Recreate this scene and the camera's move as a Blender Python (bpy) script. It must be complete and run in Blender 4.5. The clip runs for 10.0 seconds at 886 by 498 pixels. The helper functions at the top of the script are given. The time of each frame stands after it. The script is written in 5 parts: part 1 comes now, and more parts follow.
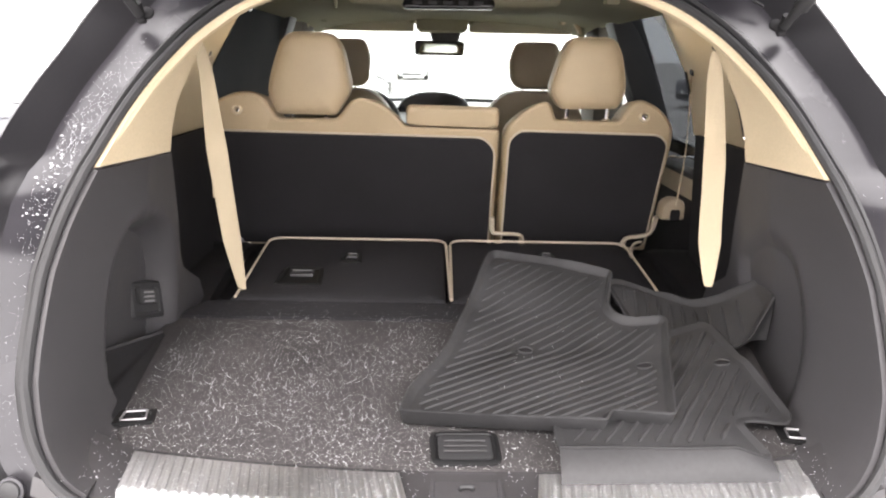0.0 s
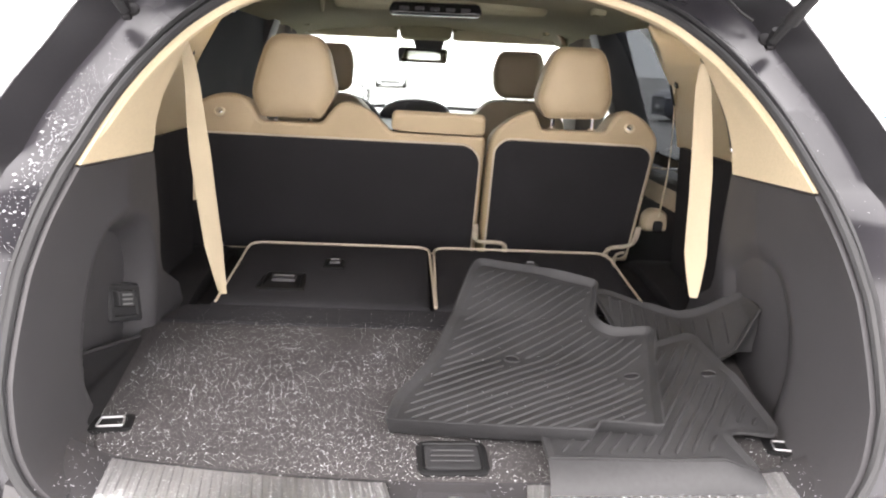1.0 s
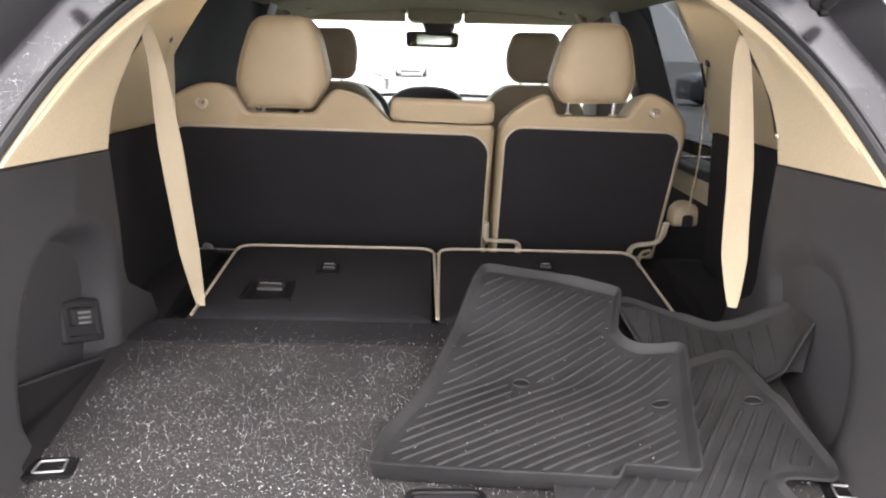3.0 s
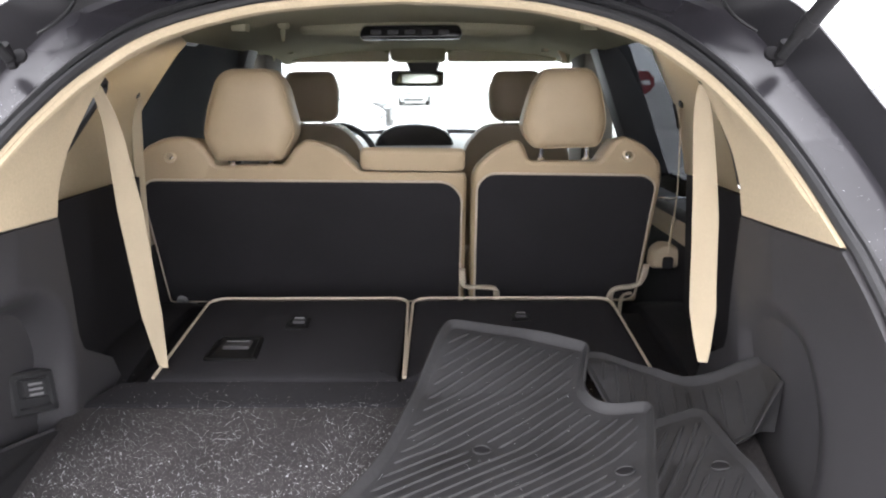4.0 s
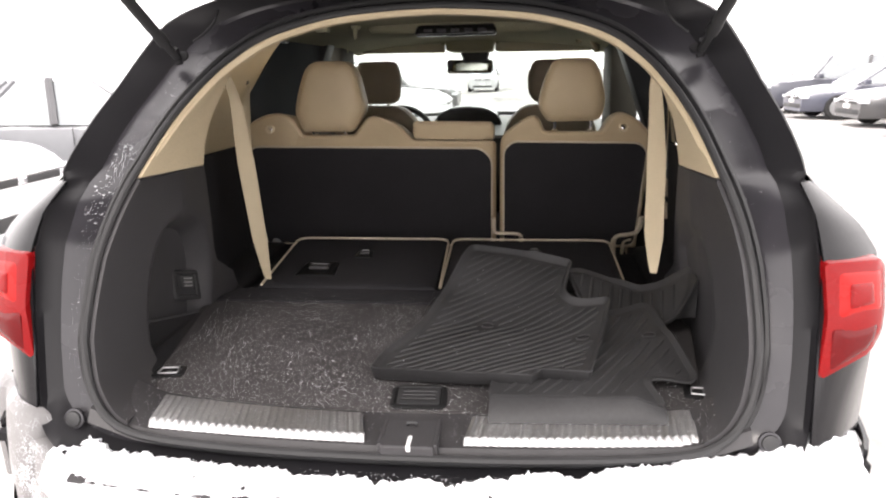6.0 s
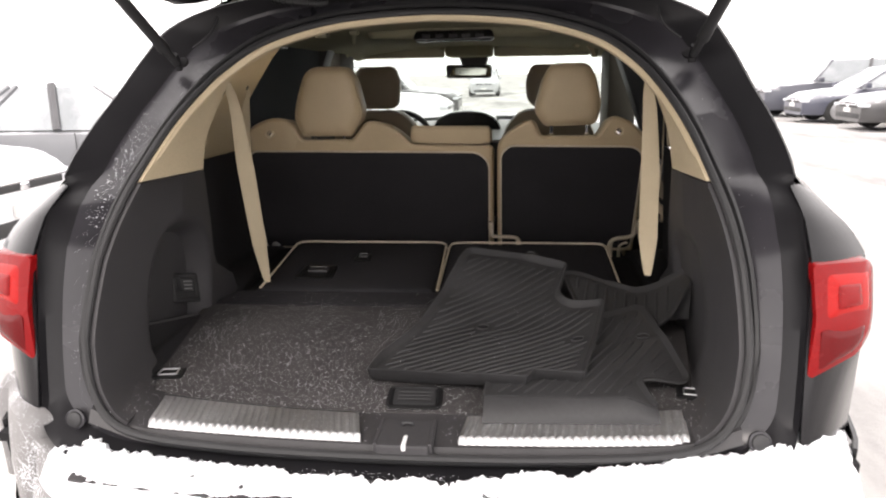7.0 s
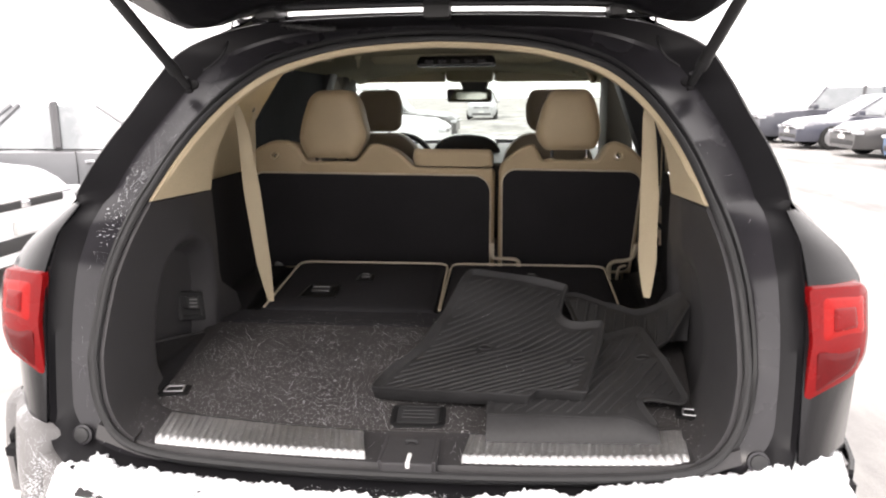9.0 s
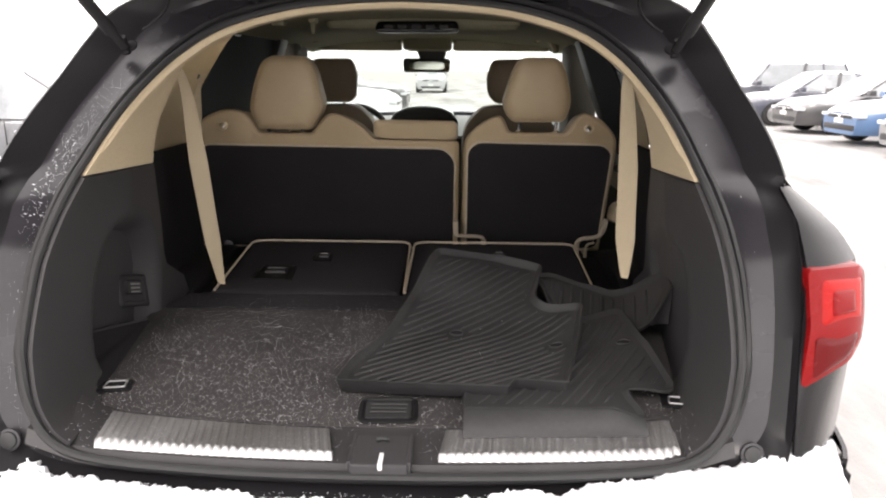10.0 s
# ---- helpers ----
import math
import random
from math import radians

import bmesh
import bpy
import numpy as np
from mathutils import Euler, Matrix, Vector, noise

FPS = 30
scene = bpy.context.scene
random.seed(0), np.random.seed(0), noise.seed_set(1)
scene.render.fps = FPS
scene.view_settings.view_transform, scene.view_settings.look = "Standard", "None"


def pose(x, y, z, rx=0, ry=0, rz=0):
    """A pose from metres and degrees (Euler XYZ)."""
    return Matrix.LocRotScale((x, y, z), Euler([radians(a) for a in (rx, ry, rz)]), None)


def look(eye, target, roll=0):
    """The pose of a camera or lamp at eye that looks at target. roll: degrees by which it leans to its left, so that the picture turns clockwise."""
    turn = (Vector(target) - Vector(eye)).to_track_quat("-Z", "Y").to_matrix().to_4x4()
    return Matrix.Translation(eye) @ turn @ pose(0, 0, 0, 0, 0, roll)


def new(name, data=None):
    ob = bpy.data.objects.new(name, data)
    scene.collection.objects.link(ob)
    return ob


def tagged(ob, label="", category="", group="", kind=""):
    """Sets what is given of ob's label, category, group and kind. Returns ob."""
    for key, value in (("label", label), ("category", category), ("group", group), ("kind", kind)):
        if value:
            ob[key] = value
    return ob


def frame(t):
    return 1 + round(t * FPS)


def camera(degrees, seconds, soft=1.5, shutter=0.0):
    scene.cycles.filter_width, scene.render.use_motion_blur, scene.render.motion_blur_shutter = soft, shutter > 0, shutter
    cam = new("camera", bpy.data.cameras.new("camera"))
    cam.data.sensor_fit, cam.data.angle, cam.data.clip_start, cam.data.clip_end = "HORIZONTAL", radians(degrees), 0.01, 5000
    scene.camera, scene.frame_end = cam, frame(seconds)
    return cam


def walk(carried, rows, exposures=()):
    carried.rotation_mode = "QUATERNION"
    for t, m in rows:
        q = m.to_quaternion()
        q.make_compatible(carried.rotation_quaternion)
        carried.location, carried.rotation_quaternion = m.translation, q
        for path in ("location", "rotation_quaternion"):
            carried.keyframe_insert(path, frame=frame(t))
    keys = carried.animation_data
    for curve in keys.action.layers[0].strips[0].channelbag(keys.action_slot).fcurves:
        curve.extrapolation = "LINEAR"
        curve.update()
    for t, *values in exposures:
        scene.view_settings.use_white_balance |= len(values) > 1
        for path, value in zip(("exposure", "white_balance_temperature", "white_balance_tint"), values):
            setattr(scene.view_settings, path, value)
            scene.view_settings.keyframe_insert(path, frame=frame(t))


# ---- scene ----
cam = camera(63.3, 10.0, soft=2.2)
PATH = [
    (0, (-0.04, -0.86, 1.435), (-0.026, 1.073, 0.92), 1.1),
    (0.5, (-0.055, -0.855, 1.434), (0.013, 1.083, 0.944), 2.7),
    (1, (-0.065, -0.845, 1.427), (0.018, 1.092, 0.937), 2.6),
    (1.5, (-0.07, -0.839, 1.43), (0.033, 1.107, 0.982), 2.5),
    (2, (-0.075, -0.819, 1.411), (0.016, 1.113, 0.902), 2.3),
    (2.2, (-0.073, -0.796, 1.402), (0.016, 1.131, 0.875), 2.2),
    (3.3, (0.025, -0.589, 1.426), (0.019, 1.345, 0.916), 0.9),
    (3.5, (0.049, -0.566, 1.442), (0.035, 1.373, 0.952), 0.6),
    (4, (0.08, -0.601, 1.465), (0.075, 1.347, 1.012), -0.2),
    (4.5, (0.045, -0.784, 1.476), (0.076, 1.161, 1.011), -0.9),
    (5, (0.046, -0.928, 1.471), (-0.005, 1.008, 0.97), -1.6),
    (5.5, (0.136, -1.063, 1.463), (-0.007, 0.865, 0.951), -0.6),
    (6, (0.202, -1.153, 1.468), (0.007, 0.778, 0.983), -0.8),
    (7.3, (0.219, -1.178, 1.471), (0.019, 0.757, 1.006), -0.9),
    (7.5, (0.221, -1.183, 1.477), (0.035, 0.765, 1.063), -0.7),
    (8, (0.228, -1.2, 1.483), (0.041, 0.748, 1.069), -1.1),
    (8.5, (0.222, -1.208, 1.475), (0.025, 0.739, 1.059), -0.7),
    (9, (0.203, -1.207, 1.475), (0.013, 0.74, 1.061), -0.3),
    (9.5, (0.18, -1.183, 1.461), (0.015, 0.757, 1.0), 0.3),
    (10, (0.147, -1.083, 1.459), (0.099, 0.857, 0.975), 0.4),
]

EXPOSURES = [(t, e + 0.06, k, 15) for t, e, k in (
    (0.0, 1.45, 6800), (1.0, 1.5, 6800), (2.0, 1.5, 6800), (3.5, 1.2, 6500), (4.0, 1.15, 6350), (4.5, 1.45, 6450), (5.0, 1.68, 6600),
    (5.5, 1.06, 6800), (6.0, 0.46, 6900), (7.5, 0.12, 6950), (9.5, 0.12, 6950), (10.0, 0.15, 6950))]
walk(cam, [(t, look(eye, target, roll)) for t, eye, target, roll in PATH], EXPOSURES)

# ---- daylight: thick snow cloud ----
world = bpy.data.worlds.new("snow_sky")
scene.world = world
world.use_nodes = True
wn = world.node_tree
wbg = wn.nodes["Background"]
sky = wn.nodes.new("ShaderNodeTexSky")
sky.sky_type = 'NISHITA'
sky.sun_disc = False
sky.sun_elevation, sky.sun_rotation = radians(38), radians(200)
sky_tone = wn.nodes.new("ShaderNodeHueSaturation")
sky_tone.inputs["Saturation"].default_value = 0.12
sky_tone.inputs["Value"].default_value = 0.35
cloud = wn.nodes.new("ShaderNodeMix")
cloud.data_type = 'RGBA'
cloud.inputs[0].default_value = 0.72
cloud.inputs[7].default_value = (24.0, 24.2, 24.8, 1)
wn.links.new(sky.outputs[0], sky_tone.inputs["Color"])
wn.links.new(sky_tone.outputs[0], cloud.inputs[6])
wn.links.new(cloud.outputs[2], wbg.inputs["Color"])
wbg.inputs["Strength"].default_value = 0.15

sun = new("sun", bpy.data.lights.new("sun", 'SUN'))
sun.data.energy, sun.data.angle, sun.data.color = 1.5, radians(25), (1.0, 0.97, 0.93)
sun.matrix_world = look((-3, -8, 8.5), (0, 0, 0))

# ---- materials ----
def mat(name, color, rough=0.6, metal=0.0, var=0.15, scale=4.0, grain=220.0, grain_var=0.08, bump=0.1, bump_scale=300.0, depth=0.002, spec=0.5, coat=0.0):
    """Base colour with broad and fine variation, uneven roughness and a fine relief."""
    m = bpy.data.materials.new(name)
    m.use_nodes = True
    n, l = m.node_tree.nodes, m.node_tree.links
    p = n["Principled BSDF"]
    p.inputs["Metallic"].default_value = metal
    p.inputs["Specular IOR Level"].default_value = spec
    p.inputs["Coat Weight"].default_value = coat
    p.inputs["Coat Roughness"].default_value = rough * 0.6
    tc = n.new("ShaderNodeTexCoord")
    a = n.new("ShaderNodeTexNoise"); a.inputs["Scale"].default_value = scale; a.inputs["Detail"].default_value = 5
    b = n.new("ShaderNodeTexNoise"); b.inputs["Scale"].default_value = grain; b.inputs["Detail"].default_value = 2
    for t in (a, b):
        l.new(tc.outputs["Object"], t.inputs["Vector"])
    ra = n.new("ShaderNodeMapRange"); ra.inputs[1].default_value = 0.25; ra.inputs[2].default_value = 0.75
    ra.inputs[3].default_value = 1 - var; ra.inputs[4].default_value = 1 + var
    rb = n.new("ShaderNodeMapRange"); rb.inputs[1].default_value = 0.25; rb.inputs[2].default_value = 0.75
    rb.inputs[3].default_value = 1 - grain_var; rb.inputs[4].default_value = 1 + grain_var
    l.new(a.outputs["Fac"], ra.inputs[0]); l.new(b.outputs["Fac"], rb.inputs[0])
    mu = n.new("ShaderNodeMath"); mu.operation = 'MULTIPLY'
    l.new(ra.outputs[0], mu.inputs[0]); l.new(rb.outputs[0], mu.inputs[1])
    vm = n.new("ShaderNodeVectorMath"); vm.operation = 'SCALE'
    vm.inputs[0].default_value = color
    l.new(mu.outputs[0], vm.inputs["Scale"])
    l.new(vm.outputs[0], p.inputs["Base Color"])
    rr = n.new("ShaderNodeMapRange"); rr.inputs[1].default_value = 0.3; rr.inputs[2].default_value = 0.7
    rr.inputs[3].default_value = max(rough - 0.08, 0.02); rr.inputs[4].default_value = min(rough + 0.08, 1)
    l.new(a.outputs["Fac"], rr.inputs[0]); l.new(rr.outputs[0], p.inputs["Roughness"])
    if bump:
        c = n.new("ShaderNodeTexNoise"); c.inputs["Scale"].default_value = bump_scale; c.inputs["Detail"].default_value = 3
        l.new(tc.outputs["Object"], c.inputs["Vector"])
        bp = n.new("ShaderNodeBump"); bp.inputs["Strength"].default_value = bump; bp.inputs["Distance"].default_value = depth
        l.new(c.outputs["Fac"], bp.inputs["Height"]); l.new(bp.outputs[0], p.inputs["Normal"])
    return m


def glass_mat(name, color, mixed=0.0):
    """Thin tinted pane: clear straight through, with a glossy skin."""
    m = bpy.data.materials.new(name)
    m.use_nodes = True
    n, l = m.node_tree.nodes, m.node_tree.links
    n.remove(n["Principled BSDF"])
    tr = n.new("ShaderNodeBsdfTransparent"); tr.inputs[0].default_value = (*color, 1)
    gl = n.new("ShaderNodeBsdfGlossy"); gl.inputs["Roughness"].default_value = 0.03
    fr = n.new("ShaderNodeLayerWeight"); fr.inputs[0].default_value = 0.5
    pw = n.new("ShaderNodeMath"); pw.operation = 'POWER'; pw.inputs[1].default_value = 5.0
    ma = n.new("ShaderNodeMath"); ma.operation = 'MULTIPLY_ADD'; ma.inputs[1].default_value = 0.9; ma.inputs[2].default_value = 0.04
    l.new(fr.outputs["Facing"], pw.inputs[0]); l.new(pw.outputs[0], ma.inputs[0])
    mx = n.new("ShaderNodeMixShader")
    l.new(ma.outputs[0], mx.inputs[0]); l.new(tr.outputs[0], mx.inputs[1]); l.new(gl.outputs[0], mx.inputs[2])
    l.new(mx.outputs[0], n["Material Output"].inputs[0])
    return m


def lens_mat(name, color, rough=0.12, transmission=0.35):
    m = mat(name, color, rough, var=0.08, scale=9, bump=0.05, bump_scale=60, spec=0.2)
    p = m.node_tree.nodes["Principled BSDF"]
    p.inputs["Transmission Weight"].default_value = transmission
    return m


def leather_mat(name, color):
    m = mat(name, color, 0.5, var=0.07, scale=7, grain=420, grain_var=0.04, bump=0, spec=0.4)
    n, l = m.node_tree.nodes, m.node_tree.links
    tc = n["Texture Coordinate"]
    v = n.new("ShaderNodeTexVoronoi"); v.inputs["Scale"].default_value = 520
    w = n.new("ShaderNodeTexNoise"); w.inputs["Scale"].default_value = 14; w.inputs["Detail"].default_value = 4
    l.new(tc.outputs["Object"], v.inputs["Vector"]); l.new(tc.outputs["Object"], w.inputs["Vector"])
    ad = n.new("ShaderNodeMath"); ad.operation = 'MULTIPLY_ADD'; ad.inputs[1].default_value = 3.0
    l.new(w.outputs["Fac"], ad.inputs[0]); l.new(v.outputs["Distance"], ad.inputs[2])
    bp = n.new("ShaderNodeBump"); bp.inputs["Strength"].default_value = 0.25; bp.inputs["Distance"].default_value = 0.0015
    l.new(ad.outputs[0], bp.inputs["Height"]); l.new(bp.outputs[0], n["Principled BSDF"].inputs["Normal"])
    return m


def dusted_mat(name, color, rough, amount, size=90.0, metal=0.0, coat=0.0, wide=5.0, spec=0.5):
    """A surface with melted and fresh snow grains on it."""
    m = mat(name, color, rough, metal, var=0.12, scale=3, bump=0.05, coat=coat, spec=spec)
    n, l = m.node_tree.nodes, m.node_tree.links
    p = n["Principled BSDF"]
    base = p.inputs["Base Color"].links[0].from_socket
    tc = n["Texture Coordinate"]
    v = n.new("ShaderNodeTexVoronoi"); v.inputs["Scale"].default_value = size
    w = n.new("ShaderNodeTexNoise"); w.inputs["Scale"].default_value = wide; w.inputs["Detail"].default_value = 4
    l.new(tc.outputs["Object"], v.inputs["Vector"]); l.new(tc.outputs["Object"], w.inputs["Vector"])
    mr = n.new("ShaderNodeMapRange"); mr.inputs[1].default_value = 0.38; mr.inputs[2].default_value = 0.68
    mr.inputs[3].default_value = 0.0; mr.inputs[4].default_value = amount
    l.new(w.outputs["Fac"], mr.inputs[0])
    lt = n.new("ShaderNodeMath"); lt.operation = 'LESS_THAN'
    l.new(v.outputs["Distance"], lt.inputs[0]); l.new(mr.outputs[0], lt.inputs[1])
    mx = n.new("ShaderNodeMix"); mx.data_type = 'RGBA'
    l.new(lt.outputs[0], mx.inputs[0]); l.new(base, mx.inputs[6])
    mx.inputs[7].default_value = (0.8, 0.82, 0.85, 1)
    l.new(mx.outputs[2], p.inputs["Base Color"])
    if metal:
        sb = n.new("ShaderNodeMath"); sb.operation = 'SUBTRACT'; sb.inputs[0].default_value = metal
        l.new(lt.outputs[0], sb.inputs[1]); sb.use_clamp = True
        l.new(sb.outputs[0], p.inputs["Metallic"])
    return m


M_PAINT = mat("charcoal_car_paint", (0.009, 0.0088, 0.010), 0.16, var=0.1, scale=3, grain=900, bump=0, spec=0.14, coat=0.30)
M_JAMB = mat("charcoal_jamb_paint", (0.029, 0.0275, 0.0315), 0.24, var=0.25, scale=5, grain=600, bump=0.05, bump_scale=60, spec=0.42, coat=0.12)
M_FLANGE = mat("satin_black_flange", (0.012, 0.0115, 0.013), 0.42, var=0.15, scale=6, bump=0.05, bump_scale=120, spec=0.3)
# Pale base over charcoal paint: thin snow film plus painted-in bright reflection.
M_BUMPER = dusted_mat("snow_film_and_glare_bumper", (0.20, 0.195, 0.195), 0.45, 0.42, 300, wide=14, spec=0.3)
M_RUBBER = mat("black_rubber", (0.018, 0.018, 0.019), 0.62, bump=0.15, bump_scale=260)
M_BLACK = mat("black_plastic", (0.022, 0.022, 0.023), 0.5, bump=0.25, bump_scale=900, depth=0.001)
M_WETBLACK = mat("wet_black_plastic", (0.034, 0.0325, 0.034), 0.36, var=0.3, scale=9, bump=0.2, bump_scale=700, depth=0.001, spec=0.35)
M_TRIM = mat("charcoal_trim_plastic", (0.0365, 0.0350, 0.0372), 0.55, var=0.1, bump=0.3, bump_scale=1100, depth=0.001)
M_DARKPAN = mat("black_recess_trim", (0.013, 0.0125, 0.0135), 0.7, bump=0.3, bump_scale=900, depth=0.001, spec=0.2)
M_INK = mat("deep_black_plastic", (0.006, 0.006, 0.0065), 0.55, var=0.1, bump=0.2, bump_scale=900, depth=0.001, spec=0.3)
M_CARPET = mat("charcoal_cargo_carpet", (0.045, 0.0422, 0.0425), 0.95, var=0.22, scale=7, grain=420, grain_var=0.55, bump=0.8, bump_scale=420, depth=0.003, spec=0.15)
M_BACKCARPET = mat("black_backrest_carpet", (0.023, 0.022, 0.0238), 0.95, var=0.15, scale=5, grain=900, grain_var=0.3, bump=0.6, bump_scale=1000, depth=0.002, spec=0.12)
M_FOLD = mat("charcoal_seat_carpet", (0.027, 0.026, 0.0285), 0.95, var=0.15, scale=6, grain=900, grain_var=0.35, bump=0.7, bump_scale=1000, depth=0.002, spec=0.12)
M_LEATHER = leather_mat("beige_leather", (0.44, 0.345, 0.222))
# Darker copy of the beige leather: shade of the backlit cabin is in its colour.
M_LEATHER_D = leather_mat("cabin_shade_beige_leather", (0.33, 0.265, 0.185))
M_BEIGE = mat("beige_trim_plastic", (0.55, 0.455, 0.305), 0.5, var=0.06, scale=3, bump=0.25, bump_scale=1200, depth=0.001)
M_LINER = mat("headliner_fabric", (0.31, 0.30, 0.215), 0.95, var=0.06, bump=0.5, bump_scale=900, depth=0.002, spec=0.1)
M_TAUPE = mat("dark_taupe_trim", (0.085, 0.075, 0.064), 0.7, var=0.1, bump=0.3, bump_scale=900, depth=0.001, spec=0.2)
# Lighter than the headliner: windscreen light is put into the visor colour.
M_VISOR = mat("backlit_visor_fabric", (0.50, 0.48, 0.37), 0.9, var=0.05, bump=0.4, bump_scale=900, depth=0.002, spec=0.1)
M_BELT = mat("beige_webbing", (0.48, 0.40, 0.275), 0.75, var=0.08, grain=900, grain_var=0.15, bump=0.6, bump_scale=1400, depth=0.001)
M_PIPING = mat("beige_piping", (0.50, 0.43, 0.33), 0.6, var=0.1)
M_MAT = mat("dark_rubber_mat", (0.0215, 0.0212, 0.0222), 0.60, var=0.35, scale=7, grain=120, grain_var=0.15, bump=0.2, bump_scale=500)
M_CHROME = mat("chrome", (0.75, 0.75, 0.77), 0.18, 1.0, var=0.05, bump=0)
M_STEEL = mat("brushed_sill_steel", (0.42, 0.42, 0.42), 0.40, 0.92, var=0.15, scale=6, bump=0.2, bump_scale=600)
M_SNOW = mat("snow", (0.86, 0.88, 0.91), 0.7, var=0.04, scale=8, bump=0.7, bump_scale=60, depth=0.01)
M_MELT = mat("melting_snow_grains", (0.42, 0.41, 0.40), 0.4, var=0.3, scale=30, bump=0)
M_GRAIN = mat("wet_snow_grains", (0.88, 0.89, 0.91), 0.5, var=0.25, scale=40, bump=0)
M_GRILLE = mat("shaded_grille", (0.09, 0.09, 0.095), 0.5)
M_GREY = mat("grey_plastic", (0.20, 0.20, 0.20), 0.5)
M_WHITEMARK = mat("white_marking", (0.75, 0.75, 0.75), 0.5, bump=0)
M_RED = lens_mat("red_lamp_lens", (0.19, 0.004, 0.005), 0.24, 0.0)
M_REDDARK = lens_mat("deep_red_lamp_lens", (0.10, 0.003, 0.004), 0.24, 0.0)
M_REDLIT = lens_mat("bright_red_lamp_lens", (0.33, 0.009, 0.008), 0.24, 0.0)
M_TINT = glass_mat("privacy_glass", (0.044, 0.049, 0.052))
M_CLEAR = glass_mat("clear_glass", (0.64, 0.70, 0.665))
M_MIRROR = mat("dimmed_mirror_silver", (0.26, 0.29, 0.25), 0.06, 1.0, var=0.02, bump=0)
M_SCREEN = mat("black_gloss_panel", (0.01, 0.01, 0.012), 0.12, bump=0)
M_TYRE = mat("tyre_rubber", (0.02, 0.02, 0.02), 0.85, bump=0.4, bump_scale=80)
M_RIM = mat("alloy_rim", (0.45, 0.45, 0.46), 0.35, 0.8)


# ---- mesh helpers ----
def link(name, bm, material, parent=None, label="", smooth=True):
    me = bpy.data.meshes.new(name)
    bmesh.ops.recalc_face_normals(bm, faces=bm.faces)
    bm.to_mesh(me)
    bm.free()
    for f in me.polygons:
        f.use_smooth = smooth
    if smooth:
        me.set_sharp_from_angle(angle=radians(38))
    me.materials.append(material)
    ob = new(name, me)
    if parent:
        ob.parent = parent
    if label:
        ob["label"] = label
    return ob


def part(name, bm, material, parent, label="", smooth=True):
    return link(name, bm, material, parent, label, smooth)


def thing(name, label, category, group="", kind="", at=(0, 0, 0)):
    ob = new(name)
    ob.empty_display_size = 0.05
    ob.location = at
    return tagged(ob, label, category, group, kind)


def smooth_line(pts, n, closed=False):
    """Catmull-Rom through pts, n points, even in parameter."""
    p = [Vector(q) for q in pts]
    m = len(p) if closed else len(p) - 1
    out = []
    for i in range(n):
        u = i * m / (n if closed else n - 1)
        k = min(int(u), m - 1)
        f = u - k
        if closed:
            a, b, c, d = (p[(k + j) % len(p)] for j in (-1, 0, 1, 2))
        else:
            a, b, c, d = (p[min(max(k + j, 0), len(p) - 1)] for j in (-1, 0, 1, 2))
        out.append(0.5 * (2 * b + (c - a) * f + (2 * a - 5 * b + 4 * c - d) * f * f + (3 * b - a - 3 * c + d) * f ** 3))
    return out


def rpoly(pts, r, seg=5):
    """A polygon (2D) with rounded corners; r is a number or one per corner."""
    out = []
    n = len(pts)
    for i in range(n):
        p, a, b = Vector(pts[i]), Vector(pts[i - 1]), Vector(pts[(i + 1) % n])
        rad = r[i] if isinstance(r, (list, tuple)) else r
        da, db = a - p, b - p
        k = min(rad, da.length * 0.48, db.length * 0.48)
        if k < 1e-5:
            out.append(p)
            continue
        s, e = p + da.normalized() * k, p + db.normalized() * k
        for j in range(seg + 1):
            t = j / seg
            out.append((1 - t) ** 2 * s + 2 * t * (1 - t) * p + t * t * e)
    return out


def inset(loop, d):
    """A closed 2D loop moved inwards by d along its normals."""
    n = len(loop)
    area = sum(loop[i - 1][0] * loop[i][1] - loop[i][0] * loop[i - 1][1] for i in range(n))
    sgn = 1 if area > 0 else -1
    out = []
    for i in range(n):
        t = (loop[(i + 1) % n] - loop[i - 1])
        t = t.normalized() if t.length > 1e-9 else Vector((1, 0))
        out.append(loop[i] + sgn * d * Vector((-t.y, t.x)))
    return out


def rings(bm, loops, close=True, cap0=False, cap1=False):
    vs = [[bm.verts.new(p) for p in lo] for lo in loops]
    n = len(vs[0])
    for a, b in zip(vs, vs[1:]):
        for i in range(n if close else n - 1):
            j = (i + 1) % n
            bm.faces.new((a[i], a[j], b[j], b[i]))
    if cap0:
        bm.faces.new(vs[0])
    if cap1:
        bm.faces.new(vs[-1])
    return vs


def cushion(outline, profile, place, star=True):
    """A closed body over a 2D outline: profile rows are (inset, depth); place maps (u, v, w) to the world."""
    bm = bmesh.new()
    loops = []
    c = sum(outline, Vector((0, 0))) / len(outline)
    size = sum((p - c).length for p in outline) / len(outline)
    for d, w in profile:
        if d > 0.015 and not star:
            continue
        lo = inset(outline, d) if 0 < d <= 0.015 else [c + (p - c) * max(1 - d / size, 0.05) for p in outline]
        loops.append([place(p[0], p[1], w) for p in lo])
    if star:
        d, w = profile[-1]
        for k in (0.6, 0.25):
            loops.append([place(*(c + (p - c) * max(1 - d / size, 0.05) * k), w) for p in outline])
    vs = rings(bm, loops, True, True, False)
    if star:
        bm.faces.new(vs[-1])
    else:
        f = bm.faces.new(vs[-1])
        bmesh.ops.triangulate(bm, faces=[f])
    return bm


